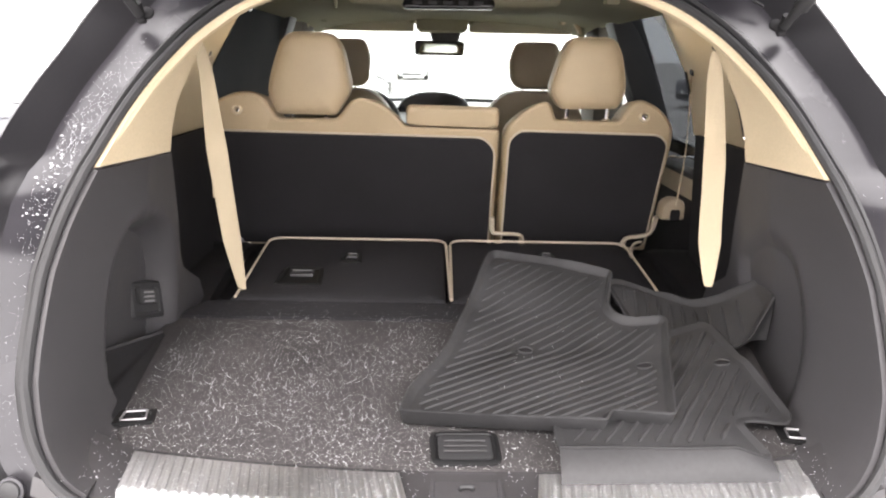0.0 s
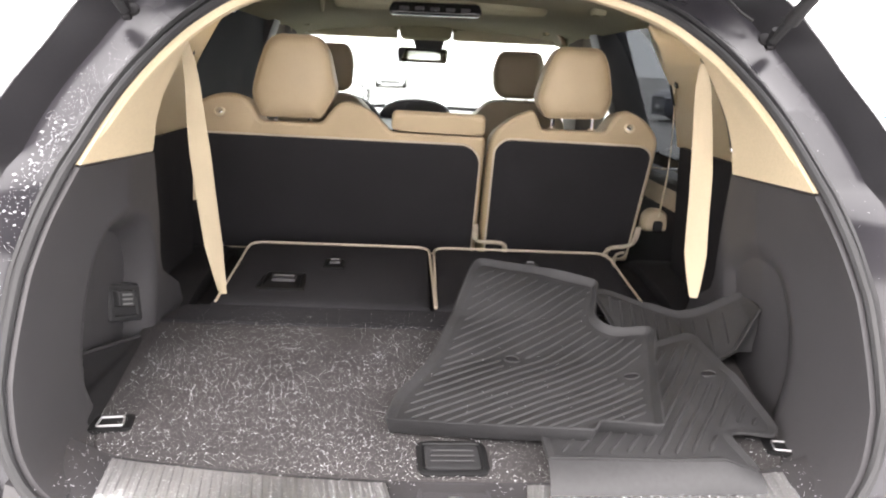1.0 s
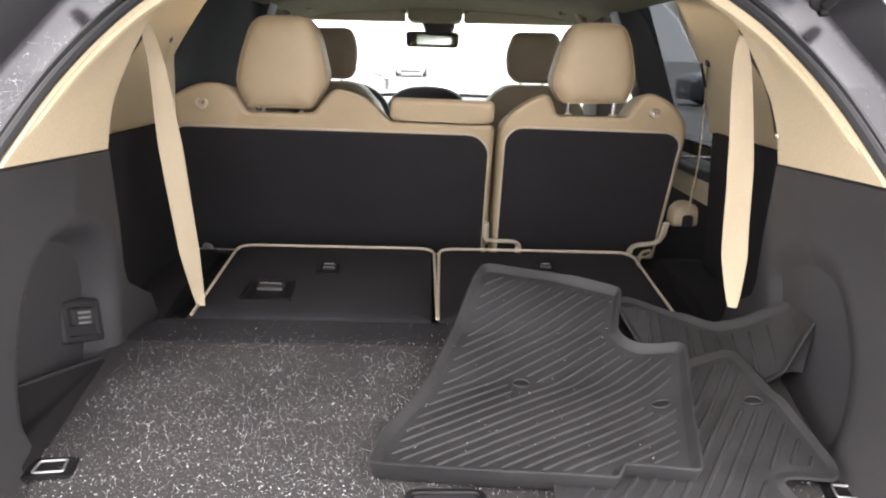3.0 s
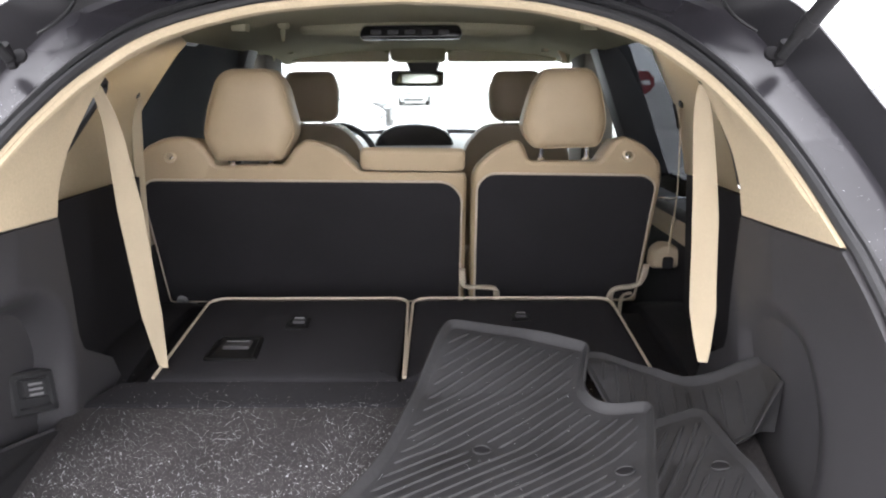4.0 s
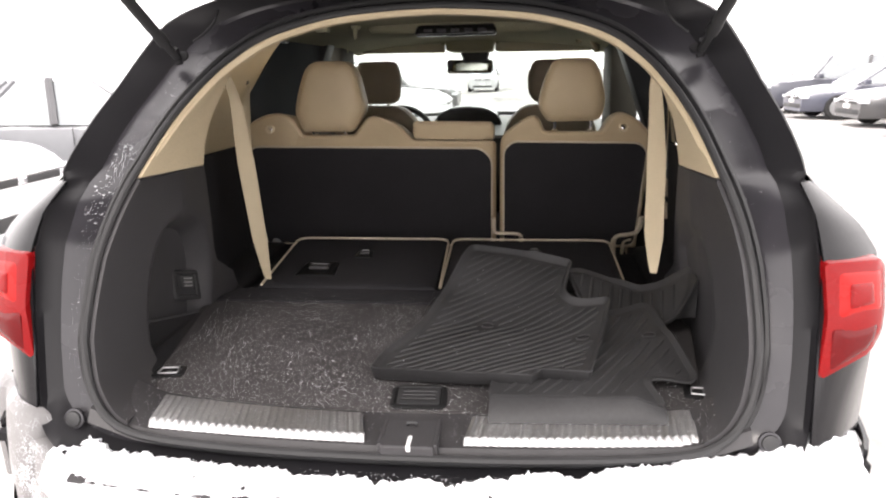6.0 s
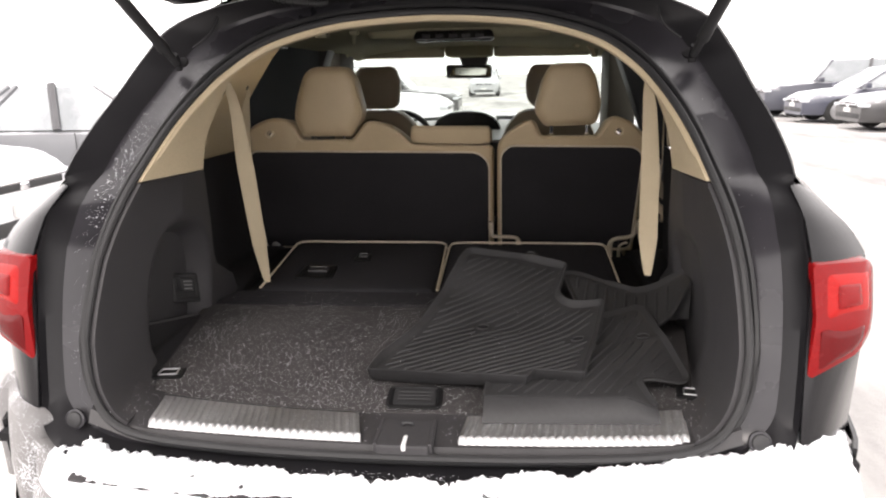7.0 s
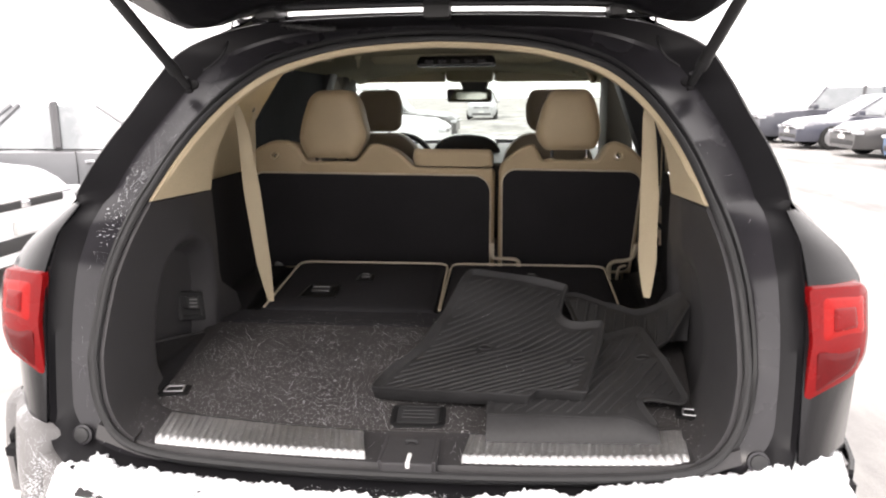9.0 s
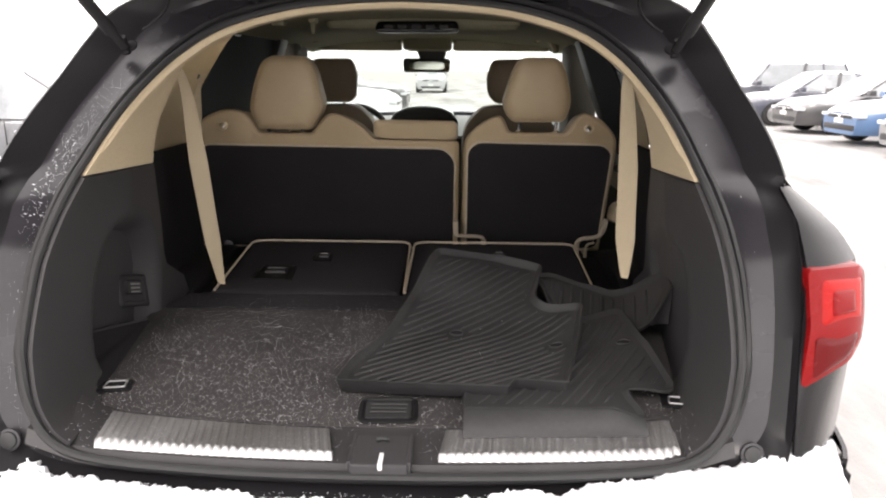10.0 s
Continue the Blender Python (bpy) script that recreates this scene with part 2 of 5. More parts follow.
def patch(fn, nu, nv, thick=0.0):
    """A sheet over fn(u, v), u and v from 0 to 1."""
    bm = bmesh.new()
    g = [[bm.verts.new(fn(i / nu, j / nv)) for j in range(nv + 1)] for i in range(nu + 1)]
    for i in range(nu):
        for j in range(nv):
            bm.faces.new((g[i][j], g[i + 1][j], g[i + 1][j + 1], g[i][j + 1]))
    if thick:
        bmesh.ops.recalc_face_normals(bm, faces=bm.faces)
        bmesh.ops.solidify(bm, geom=bm.faces[:], thickness=thick)
    return bm


def tube(pts, r, seg=8, closed=False, bm=None, flat=1.0):
    """A round bar along points; flat squeezes it along z."""
    own = bm or bmesh.new()
    p = [Vector(q) for q in pts]
    n = len(p)
    loops = []
    up = Vector((0, 0, 1))
    for i in range(n):
        a = p[i - 1] if (i or closed) else p[0]
        b = p[(i + 1) % n] if (i < n - 1 or closed) else p[-1]
        t = (b - a).normalized()
        s = t.cross(up)
        s = s.normalized() if s.length > 1e-4 else Vector((1, 0, 0))
        q = s.cross(t).normalized()
        rad = r[i] if isinstance(r, (list, tuple)) else r
        loops.append([p[i] + rad * (math.cos(k * math.tau / seg) * s + flat * math.sin(k * math.tau / seg) * q) for k in range(seg)])
    if closed:
        loops.append(loops[0])
        vs = [[own.verts.new(c) for c in lo] for lo in loops[:-1]]
        vs.append(vs[0])
        for a, b in zip(vs, vs[1:]):
            for i in range(seg):
                own.faces.new((a[i], a[(i + 1) % seg], b[(i + 1) % seg], b[i]))
    else:
        rings(own, loops, True, True, True)
    return own


def block(x0, x1, y0, y1, z0, z1, bevel=0.004, seg=2, bm=None):
    own = bm or bmesh.new()
    m = Matrix.Translation(((x0 + x1) / 2, (y0 + y1) / 2, (z0 + z1) / 2)) @ Matrix.Diagonal((x1 - x0, y1 - y0, z1 - z0, 1))
    made = bmesh.ops.create_cube(own, size=1, matrix=m)
    if bevel:
        es = list({e for v in made["verts"] for e in v.link_edges})
        bmesh.ops.bevel(own, geom=es, offset=bevel, segments=seg, affect='EDGES', profile=0.6)
    return own


def turned(bm, m):
    bmesh.ops.transform(bm, matrix=m, verts=bm.verts)
    return bm


def disc(r, h, seg=24, bevel=0.0, m=None):
    bm = bmesh.new()
    bmesh.ops.create_cone(bm, cap_ends=True, segments=seg, radius1=r, radius2=r, depth=h)
    if bevel:
        es = [e for e in bm.edges if abs(e.verts[0].co.z - e.verts[1].co.z) < 1e-6]
        bmesh.ops.bevel(bm, geom=es, offset=bevel, segments=2, affect='EDGES', profile=0.5)
    return turned(bm, m) if m else bm


def lerp(a, b, t):
    return a + (b - a) * t


def ramp(x, xs, ys):
    return float(np.interp(x, xs, ys))


# ---- ground ----
def ground_material():
    m = mat("snowy_wet_asphalt", (0.06, 0.06, 0.062), 0.7, var=0.3, scale=0.8, grain=60, grain_var=0.3, bump=0.5, bump_scale=90, depth=0.01)
    n, l = m.node_tree.nodes, m.node_tree.links
    p = n["Principled BSDF"]
    base = p.inputs["Base Color"].links[0].from_socket
    tc = n["Texture Coordinate"]
    mp = n.new("ShaderNodeMapping"); mp.inputs["Scale"].default_value = (0.35, 0.10, 1)
    w = n.new("ShaderNodeTexNoise"); w.inputs["Scale"].default_value = 1.6; w.inputs["Detail"].default_value = 8
    w.inputs["Roughness"].default_value = 0.65
    l.new(tc.outputs["Object"], mp.inputs["Vector"]); l.new(mp.outputs[0], w.inputs["Vector"])
    mr = n.new("ShaderNodeMapRange"); mr.inputs[1].default_value = 0.34; mr.inputs[2].default_value = 0.58
    mr.inputs[3].default_value = 0.30; mr.inputs[4].default_value = 1.0
    l.new(w.outputs["Fac"], mr.inputs[0])
    mx = n.new("ShaderNodeMix"); mx.data_type = 'RGBA'
    l.new(mr.outputs[0], mx.inputs[0]); l.new(base, mx.inputs[6])
    mx.inputs[7].default_value = (0.50, 0.485, 0.47, 1)
    l.new(mx.outputs[2], p.inputs["Base Color"])
    return m


M_GROUND = ground_material()


def build_ground():
    def fn(u, v):
        x, y = (u - 0.5), (v - 0.5)
        x, y = math.copysign(abs(2 * x) ** 3 * 900, x), math.copysign(abs(2 * y) ** 3 * 900, y)
        return (x, y, 0.02 * noise.noise((x * 0.3, y * 0.3, 0)) if abs(x) + abs(y) < 60 else 0)
    g = link("ground", patch(fn, 60, 60), M_GROUND)
    tagged(g, "parking lot asphalt covered with tracked snow", "ground", kind="structure")


build_ground()

# ---- the tailgate opening: two matched loops, seal lip and outer edge ----
SEAL = [(0, .772), (.30, .772), (.50, .778), (.585, .80), (.63, .85), (.65, .93), (.655, 1.03), (.645, 1.16), (.617, 1.265), (.59, 1.35),
        (.55, 1.43), (.495, 1.50), (.41, 1.56), (.27, 1.603), (.13, 1.620), (0, 1.626)]
EDGE = [(0, .735), (.32, .735), (.54, .738), (.66, .752), (.725, .80), (.742, .90), (.75, 1.03), (.751, 1.16), (.770, 1.275), (.760, 1.36),
        (.735, 1.44), (.712, 1.52), (.66, 1.605), (.50, 1.665), (.25, 1.683), (0, 1.688)]


def y_open(x, z):
    y = ramp(z, (.6, .78, .95, 1.1, 1.245, 1.37, 1.5, 1.59, 1.66, 1.8), (.06, .08, .13, .21, .325, .46, .61, .70, .77, .9))
    return y - 0.045 * max(0, 1 - (x / 0.62) ** 2) * min(max((0.92 - z) / 0.12, 0), 1)


def y_edge(x, z):
    y = ramp(z, (.6, .73, .94, 1.13, 1.20, 1.255, 1.37, 1.5, 1.6, 1.7, 1.9), (.03, .045, .105, .15, .21, .315, .45, .60, .70, .79, .95))
    return y - 0.05 * max(0, 1 - (x / 0.70) ** 2) * min(max((0.90 - z) / 0.12, 0), 1)


NL = 130


def whole(half):
    h = smooth_line([(x, z, 0) for x, z in half], NL)
    right = [Vector((max(p.x, 0), p.y)) for p in h]
    right[0].x = right[-1].x = 0
    return right + [Vector((-p.x, p.y)) for p in right[-2:0:-1]]


SEAL_XZ, EDGE_XZ = whole(SEAL), whole(EDGE)


def frame_point(i, s, dy):
    a, b = SEAL_XZ[i], EDGE_XZ[i]
    q = a + (b - a) * s
    return Vector((q.x, lerp(y_open(a.x, a.y), y_edge(b.x, b.y), s) + dy, q.y))


def seal_loop(off, dy):
    lo = inset(SEAL_XZ, off)
    return [Vector((p.x, y_open(a.x, a.y) + dy, p.y)) for p, a in zip(lo, SEAL_XZ)]


N_ALL = len(SEAL_XZ)


def half_at_z(z, rows=SEAL):
    """Half width of the seal loop at a height, on its upright part."""
    zs = [p.y for p in SEAL_XZ[:NL]]
    xs = [p.x for p in SEAL_XZ[:NL]]
    return ramp(z, zs, xs)


# ---- the car ----
suv = thing("suv", "dark charcoal sport utility vehicle, tailgate open, dusted with snow", "car")


def build_jamb():
    bm = bmesh.new()
    upper = ((.02, -.002), (.05, .028), (.10, .042), (.57, .046), (.64, .037), (.91, -.012), (.97, -.026), (1.0, -.022), (1.03, .02))
    lower = ((.02, -.002), (.05, .028), (.10, .036), (.50, .036), (.70, .034), (.78, .030), (.95, .022), (.985, .004), (1.03, .01))
    loops = []
    for (s0, d0), (s1, d1) in zip(upper, lower):
        row = []
        for i in range(N_ALL):
            z = lerp(SEAL_XZ[i].y, EDGE_XZ[i].y, .8)
            t = ramp(z, (1.243, 1.262), (1, 0)) * ramp(z, (.76, .84), (0, 1))
            row.append(frame_point(i, lerp(s0, s1, t), lerp(d0, d1, t)))
        loops.append(row)
    rings(bm, loops[:5])
    part("tailgate_jamb", bm, M_JAMB, suv, "charcoal painted door jamb with a rain channel and snow grains")
    bm = bmesh.new()
    rings(bm, loops[4:])
    part("pillar_flange", bm, M_FLANGE, suv, "glossy black outer flange of the opening")
    bm = tube(seal_loop(0.001, -0.008), 0.0085, 8, True)
    part("weather_seal", bm, M_RUBBER, suv, "black rubber weather seal round the opening")
    bm = tube(seal_loop(-0.018, 0.012), 0.007, 6, True)
    part("seal_lip", bm, M_RUBBER, suv, "black rubber seal lip")


build_jamb()


def corner_x(z):
    """Half width at the rear corner of the body."""
    return ramp(z, (.3, .74, .93, 1.12, 1.17, 1.22, 1.26, 1.36, 1.44, 1.52, 1.605, 1.665, 1.70), (.84, .872, .887, .887, .862, .812, .768, .755, .743, .72, .668, .56, .50))


def body_half(z, y):
    """Half width of the outer body side."""
    w = ramp(z, (.30, .5, .75, 1.0, 1.13, 1.2, 1.28, 1.4, 1.55, 1.64, 1.70), (.90, .95, .965, .96, .945, .925, .895, .845, .765, .69, .56))
    w = min(w, corner_x(z) + ramp(z, (.9, 1.2, 1.7), (.20, .24, .22)) * max(y - y_rear(z), 0))
    front = max(0, (y - 3.6) / 1.0)
    return w - 0.16 * front ** 2


def y_rear(z):
    return ramp(z, (.3, .6, .76, .94, 1.13, 1.20, 1.26, 1.37, 1.5, 1.6, 1.7), (.10, .12, .20, .212, .235, .275, .33, .46, .61, .71, .80))


def side_piece(name, s, y0, y1, z0, z1, material, label="", nu=14, nv=8, thick=0.02, proud=0.0):
    """A stretch of the body side; y0 and y1 are functions of z."""
    def fn(u, v):
        z = lerp(z0, z1, v)
        y = lerp(y0(z), y1(z), u)
        return (s * (body_half(z, y) + proud), y, z)
    bm = bmesh.new()
    g = [[bm.verts.new(fn(i / nu, j / nv)) for j in range(nv + 1)] for i in range(nu + 1)]
    for i in range(nu):
        for j in range(nv):
            bm.faces.new((g[i][j], g[i + 1][j], g[i + 1][j + 1], g[i][j + 1]))
    if thick:
        inner = bmesh.ops.duplicate(bm, geom=bm.faces[:])
        for v in [e for e in inner["geom"] if isinstance(e, bmesh.types.BMVert)]:
            v.co.x -= s * thick
    return part(name, bm, material, suv, label)


def const(v):
    return lambda z: v


def c_edge(z):
    """Rear edge of the rear door glass."""
    return ramp(z, (1.17, 1.38, 1.58), (1.28, 1.41, 1.75))


def build_body():
    for s in (-1, 1):
        side_piece("quarter_panel", s, y_rear, const(1.3), 0.45, 1.20, M_PAINT, "charcoal rear quarter panel", 20, 16)
        side_piece("rear_door", s, const(1.302), const(2.35), 0.45, 1.12, M_PAINT, "", 8, 12)
        side_piece("front_door", s, const(2.352), const(3.45), 0.45, 1.12, M_PAINT, "", 8, 12)
        side_piece("front_wing", s, const(3.452), const(4.55), 0.45, 1.08, M_PAINT, "", 10, 10)
        side_piece("pillar", s, lambda z: y_rear(z), lambda z: 0.74 + 0.3 * (z - 1.2), 1.2, 1.60, M_PAINT, "charcoal rear pillar", 10, 10)
        side_piece("quarter_window", s, lambda z: 0.742 + 0.3 * (z - 1.2), lambda z: c_edge(z) - 0.13, 1.2, 1.55, M_TINT, "dark privacy glass", 6, 6, 0)
        side_piece("rear_pillar", s, lambda z: c_edge(z) - 0.128, lambda z: c_edge(z), 1.2, 1.60, M_PAINT, "", 4, 8, 0.05)
        side_piece("rear_door_window", s, lambda z: c_edge(z) + 0.002, const(2.22), 1.12, 1.60, M_TINT, "dark privacy glass", 8, 8, 0)
        side_piece("centre_pillar", s, const(2.222), const(2.36), 1.12, 1.60, M_BLACK, "", 3, 8, 0.05)
        side_piece("front_door_window", s, const(2.362), lambda z: 3.42 - 1.55 * (z - 1.2), 1.12, 1.60, M_CLEAR, "clear glass", 8, 8, 0)
        side_piece("windscreen_pillar", s, lambda z: 3.422 - 1.55 * (z - 1.2), lambda z: 3.60 - 1.75 * (z - 1.2), 1.2, 1.60, M_PAINT, "", 3, 8, 0.04)
        side_piece("roof_side", s, lambda z: y_rear(z), lambda z: 3.0 - (z - 1.6) * 2.0, 1.60, 1.70, M_PAINT, "", 16, 5)
    def roof(u, v):
        y = lerp(0.80, 2.97, v)
        x = lerp(-0.562, 0.562, u)
        return (x, y, 1.688 + 0.012 * (1 - (x / 0.56) ** 2) + 0.045 * math.sin(math.pi * (y - .8) / 2.6) - ramp(y, (2.6, 2.97), (0, .09)))
    part("roof_panel", patch(roof, 12, 12, 0.012), M_PAINT, suv)
    def hood(u, v):
        y = lerp(3.62, 4.60, v)
        x = lerp(-1, 1, u)
        w = body_half(1.05, y) - 0.01
        return (x * w, y, 1.16 + 0.05 * (1 - x * x) - 0.10 * ((y - 3.62) / 1.0) ** 2 - 0.06 * abs(x) ** 4)
    part("bonnet", patch(hood, 14, 8, 0.012), M_SNOW, suv, "bonnet covered with snow")
    def nose(u, v):
        x = lerp(-1, 1, u)
        z = lerp(0.35, 1.06, v)
        return (x * 0.80, 4.72 - 0.20 * x * x - 0.15 * (z - 0.6) ** 2, z)
    part("front_bumper", patch(nose, 14, 8, 0.02), M_PAINT, suv)
    def screen(u, v):
        x = lerp(-1, 1, u)
        z = lerp(1.17, 1.60, v)
        w = body_half(z, 3.3) - 0.06
        return (x * w, lerp(3.72, 2.96, v) - 0.10 * x * x, z)
    ob = part("windscreen", patch(screen, 12, 8), M_CLEAR, suv, "clear windscreen")
    ob.visible_shadow = False
    part("underbody", block(-0.88, 0.88, 0.15, 4.5, 0.28, 0.46, 0.03), M_BLACK, suv)
    for x in (-0.80, 0.80):
        for y in (0.95, 3.75):
            m = Matrix.Translation((x, y, 0.37)) @ Matrix.Rotation(radians(90), 4, 'Y')
            w = part("wheel", disc(0.36, 0.24, 40, 0.04, m), M_TYRE, suv, "black tyre")
            sx = 0.115 if x > 0 else -0.115
            part("rim", disc(0.24, 0.05, 30, 0.01, Matrix.Translation((sx, 0, 0)) @ m), M_RIM, w)


build_body()


def build_corner():
    for s in (-1, 1):
        def fn(u, v):
            z = lerp(.735, 1.246, v)
            xe = ramp(z, (.735, .80, .90, 1.03, 1.16, 1.262), (.728, .735, .742, .750, .756, .757))
            y0 = y_edge(xe, z) - .002
            x = lerp(xe, corner_x(z), u)
            y = lerp(y0, y_rear(z), u ** 1.6)
            return (s * x, y, z)
        part("rear_corner", patch(fn, 10, 30, .006), M_PAINT, suv, "glossy charcoal rear corner panel")


build_corner()


def corner_lift(x):
    """Rise of the bumper deck at its ends."""
    return ramp(abs(x), (.66, .73, .93), (0, .040, .046))


def build_bumper():
    def plan(x):
        return -0.085 + 0.225 * abs(x / 0.86) ** 4.6

    def fn(u, v):
        x = lerp(-0.862, 0.862, u)
        r = plan(x)
        rear = max(y_edge(x * 0.78, .735), r + .045 * ramp(abs(x), (.68, .76), (0, 1)))
        rows = ((rear + 0.03, .738), (rear - 0.01, .736), (lerp(r, max(r + .01, 0.03), .35), .728), (r + .02, .712), (r, .69), (r - .01, .62), (r + .02, .5), (r + .10, .36))
        k = v * (len(rows) - 1)
        i = min(int(k), len(rows) - 2)
        f = k - i
        y = lerp(rows[i][0], rows[i + 1][0], f)
        z = lerp(rows[i][1], rows[i + 1][1], f)
        if z > 0.70:
            z += corner_lift(x)
        return (x, y, z)
    part("rear_bumper", patch(fn, 40, 21, 0.008), M_BUMPER, suv, "charcoal rear bumper under a layer of snow")

    for s in (-1, 1):
        def wrap(u, v):
            z = lerp(.772, .36, v)
            x = lerp(.862, .955, u ** .7) - .02 * v * (1 - u) - .03 * max(0, v - .6)
            return (s * x, lerp(.120, .52, u) + .03 * v ** 2, z)
        part("bumper_side", patch(wrap, 10, 10, .008), M_PAINT, suv, "glossy charcoal bumper side")

    for s in (-1,):
        def shoulder(u, v):
            x = lerp(.712, .912, u)
            base = lerp(.062, .20, min(1, max(0, (x - .735) / .137)) ** 1.6) + 2.2 * max(0, x - .90)
            k = ramp(u, (0, .10, .25), (0, .7, 1))
            out, z = ((.02, .832), (-.012, .831), (-.030, .822), (-.040, .785), (-.046, .74), (-.050, .70), (-.045, .62))[round(v * 6)]
            return (s * x, base + out * k + .012 * (1 - k), z - .02 * (1 - k) * (z > .8))
        part("bumper_shoulder", patch(shoulder, 22, 6, .006), M_BUMPER, suv, "rounded bumper corner flecked with snow, reflection put into its pale base")

    def strip(u, v):
        x = lerp(-0.62, 0.62, u)
        y = y_edge(x, .735) + 0.012 - 0.085 * v
        return (x, y - 0.012 * (1 - (x / .62) ** 2), .7425 + 0.006 * math.sin(v * math.pi) - 0.004 * v)
    part("bumper_guard", patch(strip, 30, 5, 0.006), M_WETBLACK, suv, "wet black bumper guard strip with snow grains")
    for s in (-1, 1):
        m = Matrix.Translation((s * 0.672, 0.088, 0.797)) @ Matrix.Rotation(radians(78), 4, 'X')
        plug = part("rubber_stop", disc(0.0165, 0.02, 24, 0.005, m), M_BLACK, suv, "round black rubber stop")
        part("collar", disc(0.0215, 0.010, 24, 0.003, m), M_JAMB, plug)


build_bumper()


def build_tail_lamps():
    for s in (-1, 1):
        def face(x, z):
            return 0.10 + 0.06 * ((x - 0.74) / 0.14) ** 2 + ramp(z, (.93, 1.0, 1.12), (0.0, 0.005, 0.035))

        def lens(name, pts, r, material, label, deep=0.05):
            out = rpoly(pts, r, 4)
            bm = bmesh.new()
            c = sum(out, Vector((0, 0))) / len(out)
            loops = []
            for k, w in ((1.0, deep), (1.0, 0.006), (0.975, 0.0), (0.8, -0.004), (0.5, -0.005), (0.2, -0.005)):
                loops.append([Vector((s * (c.x + (p.x - c.x) * k), face(c.x + (p.x - c.x) * k, c.y + (p.y - c.y) * k) + w, c.y + (p.y - c.y) * k)) for p in out])
            rings(bm, loops, True, True, True)
            return bm
        lamp = part("tail_lamp", lens("l", [(.750, 1.128), (.870, 1.124), (.884, 1.112), (.886, 1.03), (.876, .985), (.850, .957), (.745, .914), (.757, 1.03)], .012, M_RED, ""), M_RED, suv, "red tail lamp lens")
        bar = part("light_bar", lens("b", [(.776, 1.108), (.870, 1.105), (.874, 1.034), (.776, 1.030)], .010, M_REDLIT, "", 0.01), M_REDLIT, lamp, "brighter red light bar")
        bar.location.y = -0.004
        inner = part("reflector", lens("i", [(.796, 1.090), (.846, 1.088), (.850, 1.050), (.796, 1.047)], .004, M_RED, "", 0.006), M_RED, bar)
        inner.location.y = -0.006
        low = part("reflector", lens("r", [(.766, 1.012), (.862, 1.012), (.856, .985), (.838, .968), (.764, .936)], .008, M_REDDARK, "", 0.01), M_REDDARK, lamp, "dark red lower lens")
        low.location.y = -0.004


build_tail_lamps()


def build_tailgate():
    gate = part("tailgate", bmesh.new(), M_PAINT, suv, "raised charcoal tailgate seen from below")
    slope = 0.20

    def z_under(x, y):
        return 1.690 + slope * (0.78 - y) * (1.0 if y < 0.78 else 1) - 0.02 * (x / 0.7) ** 2

    def under(u, v):
        y = lerp(0.76, -0.55, v)
        x = lerp(-1, 1, u) * ramp(v, (0, .08, .18, .6, 1), (.57, .62, .66, .69, .64))
        droop = -0.058 * min(1, max(0, (abs(x) - 0.40) / 0.17)) ** 2 * ramp(v, (0, .1, .5, 1), (.3, 1, .8, .3))
        return (x, y, z_under(x, y) + droop + (0.012 if v < 0.02 else 0))

    bm = patch(under, 28, 20)
    top = bmesh.ops.duplicate(bm, geom=bm.faces[:])
    for v in [e for e in top["geom"] if isinstance(e, bmesh.types.BMVert)]:
        v.co.z += .05
    bm.to_mesh(gate.data)
    bm.free()
    for f in gate.data.polygons:
        f.use_smooth = True
    part("hinge", block(-.484, -.424, .72, .84, 1.680, 1.715, .010), M_BLACK, gate)
    part("hinge", block(.442, .486, .72, .84, 1.675, 1.715, .010), M_BLACK, gate)
    boot_line = smooth_line([(-.43, .765, 1.672), (-.387, .752, 1.662), (-.295, .748, 1.653), (-.27, .752, 1.655)], 30)
    boot = part("wire_boot", tube(boot_line, .009, 10), M_RUBBER, gate, "black rubber wiring boot")
    for k in range(4, 27, 2):
        part("boot_rib", tube([boot_line[k], boot_line[k].lerp(boot_line[k + 1], .45)], .0125, 10), M_RUBBER, boot)
    part("centre_stop", block(-.035, .035, .72, .80, 1.675, 1.72, .008), M_BLACK, gate)
    part("inner_trim", block(-.40, .40, -.30, .55, 1.735, 1.765, .012), M_TRIM, gate, "dark tailgate trim panel")
    for s in (-1, 1):
        a, b = Vector((s * .625, .60, 1.505)), Vector((s * .682, .30, 1.745))
        d = (b - a)
        st = part("gas_strut", tube([a + d * .18, a + d * .95], .0140, 12), M_BLACK, suv, "black gas strut holding the tailgate")
        part("rod", tube([a, a + d * .2], .0095, 10), M_BLACK, st)
        part("collar", tube([a + d * .14, a + d * .22], .0150, 12), M_BLACK, st)
        part("socket", tube([a + Vector((0, .012, -.012)), a + Vector((0, -.012, .02))], .010, 10), M_DARKPAN, st)
        part("ball_stud", disc(.006, .014, 12, .002, Matrix.Translation(a + Vector((-s * .004, .002, -.012))) @ Matrix.Rotation(radians(80), 4, 'Y')), M_DARKPAN, st, "dark steel ball stud")
        part("bracket", disc(.013, .008, 18, .003, Matrix.Translation((s * .614, .612, 1.508)) @ Matrix.Rotation(radians(60), 4, "X")), M_DARKPAN, st)
        part("roof_seam", tube(smooth_line([(s * .564, .778, 1.678), (s * .563, .738, 1.634), (s * .563, .704, 1.596), (s * .580, .676, 1.566), (s * .606, .660, 1.546)], 20), .0032, 6), M_RUBBER, suv, "dark sealed body seam")


build_tailgate()

# ---- load area ----
def z_floor(y):
    return 0.797 + 0.083 * (y - 0.1)


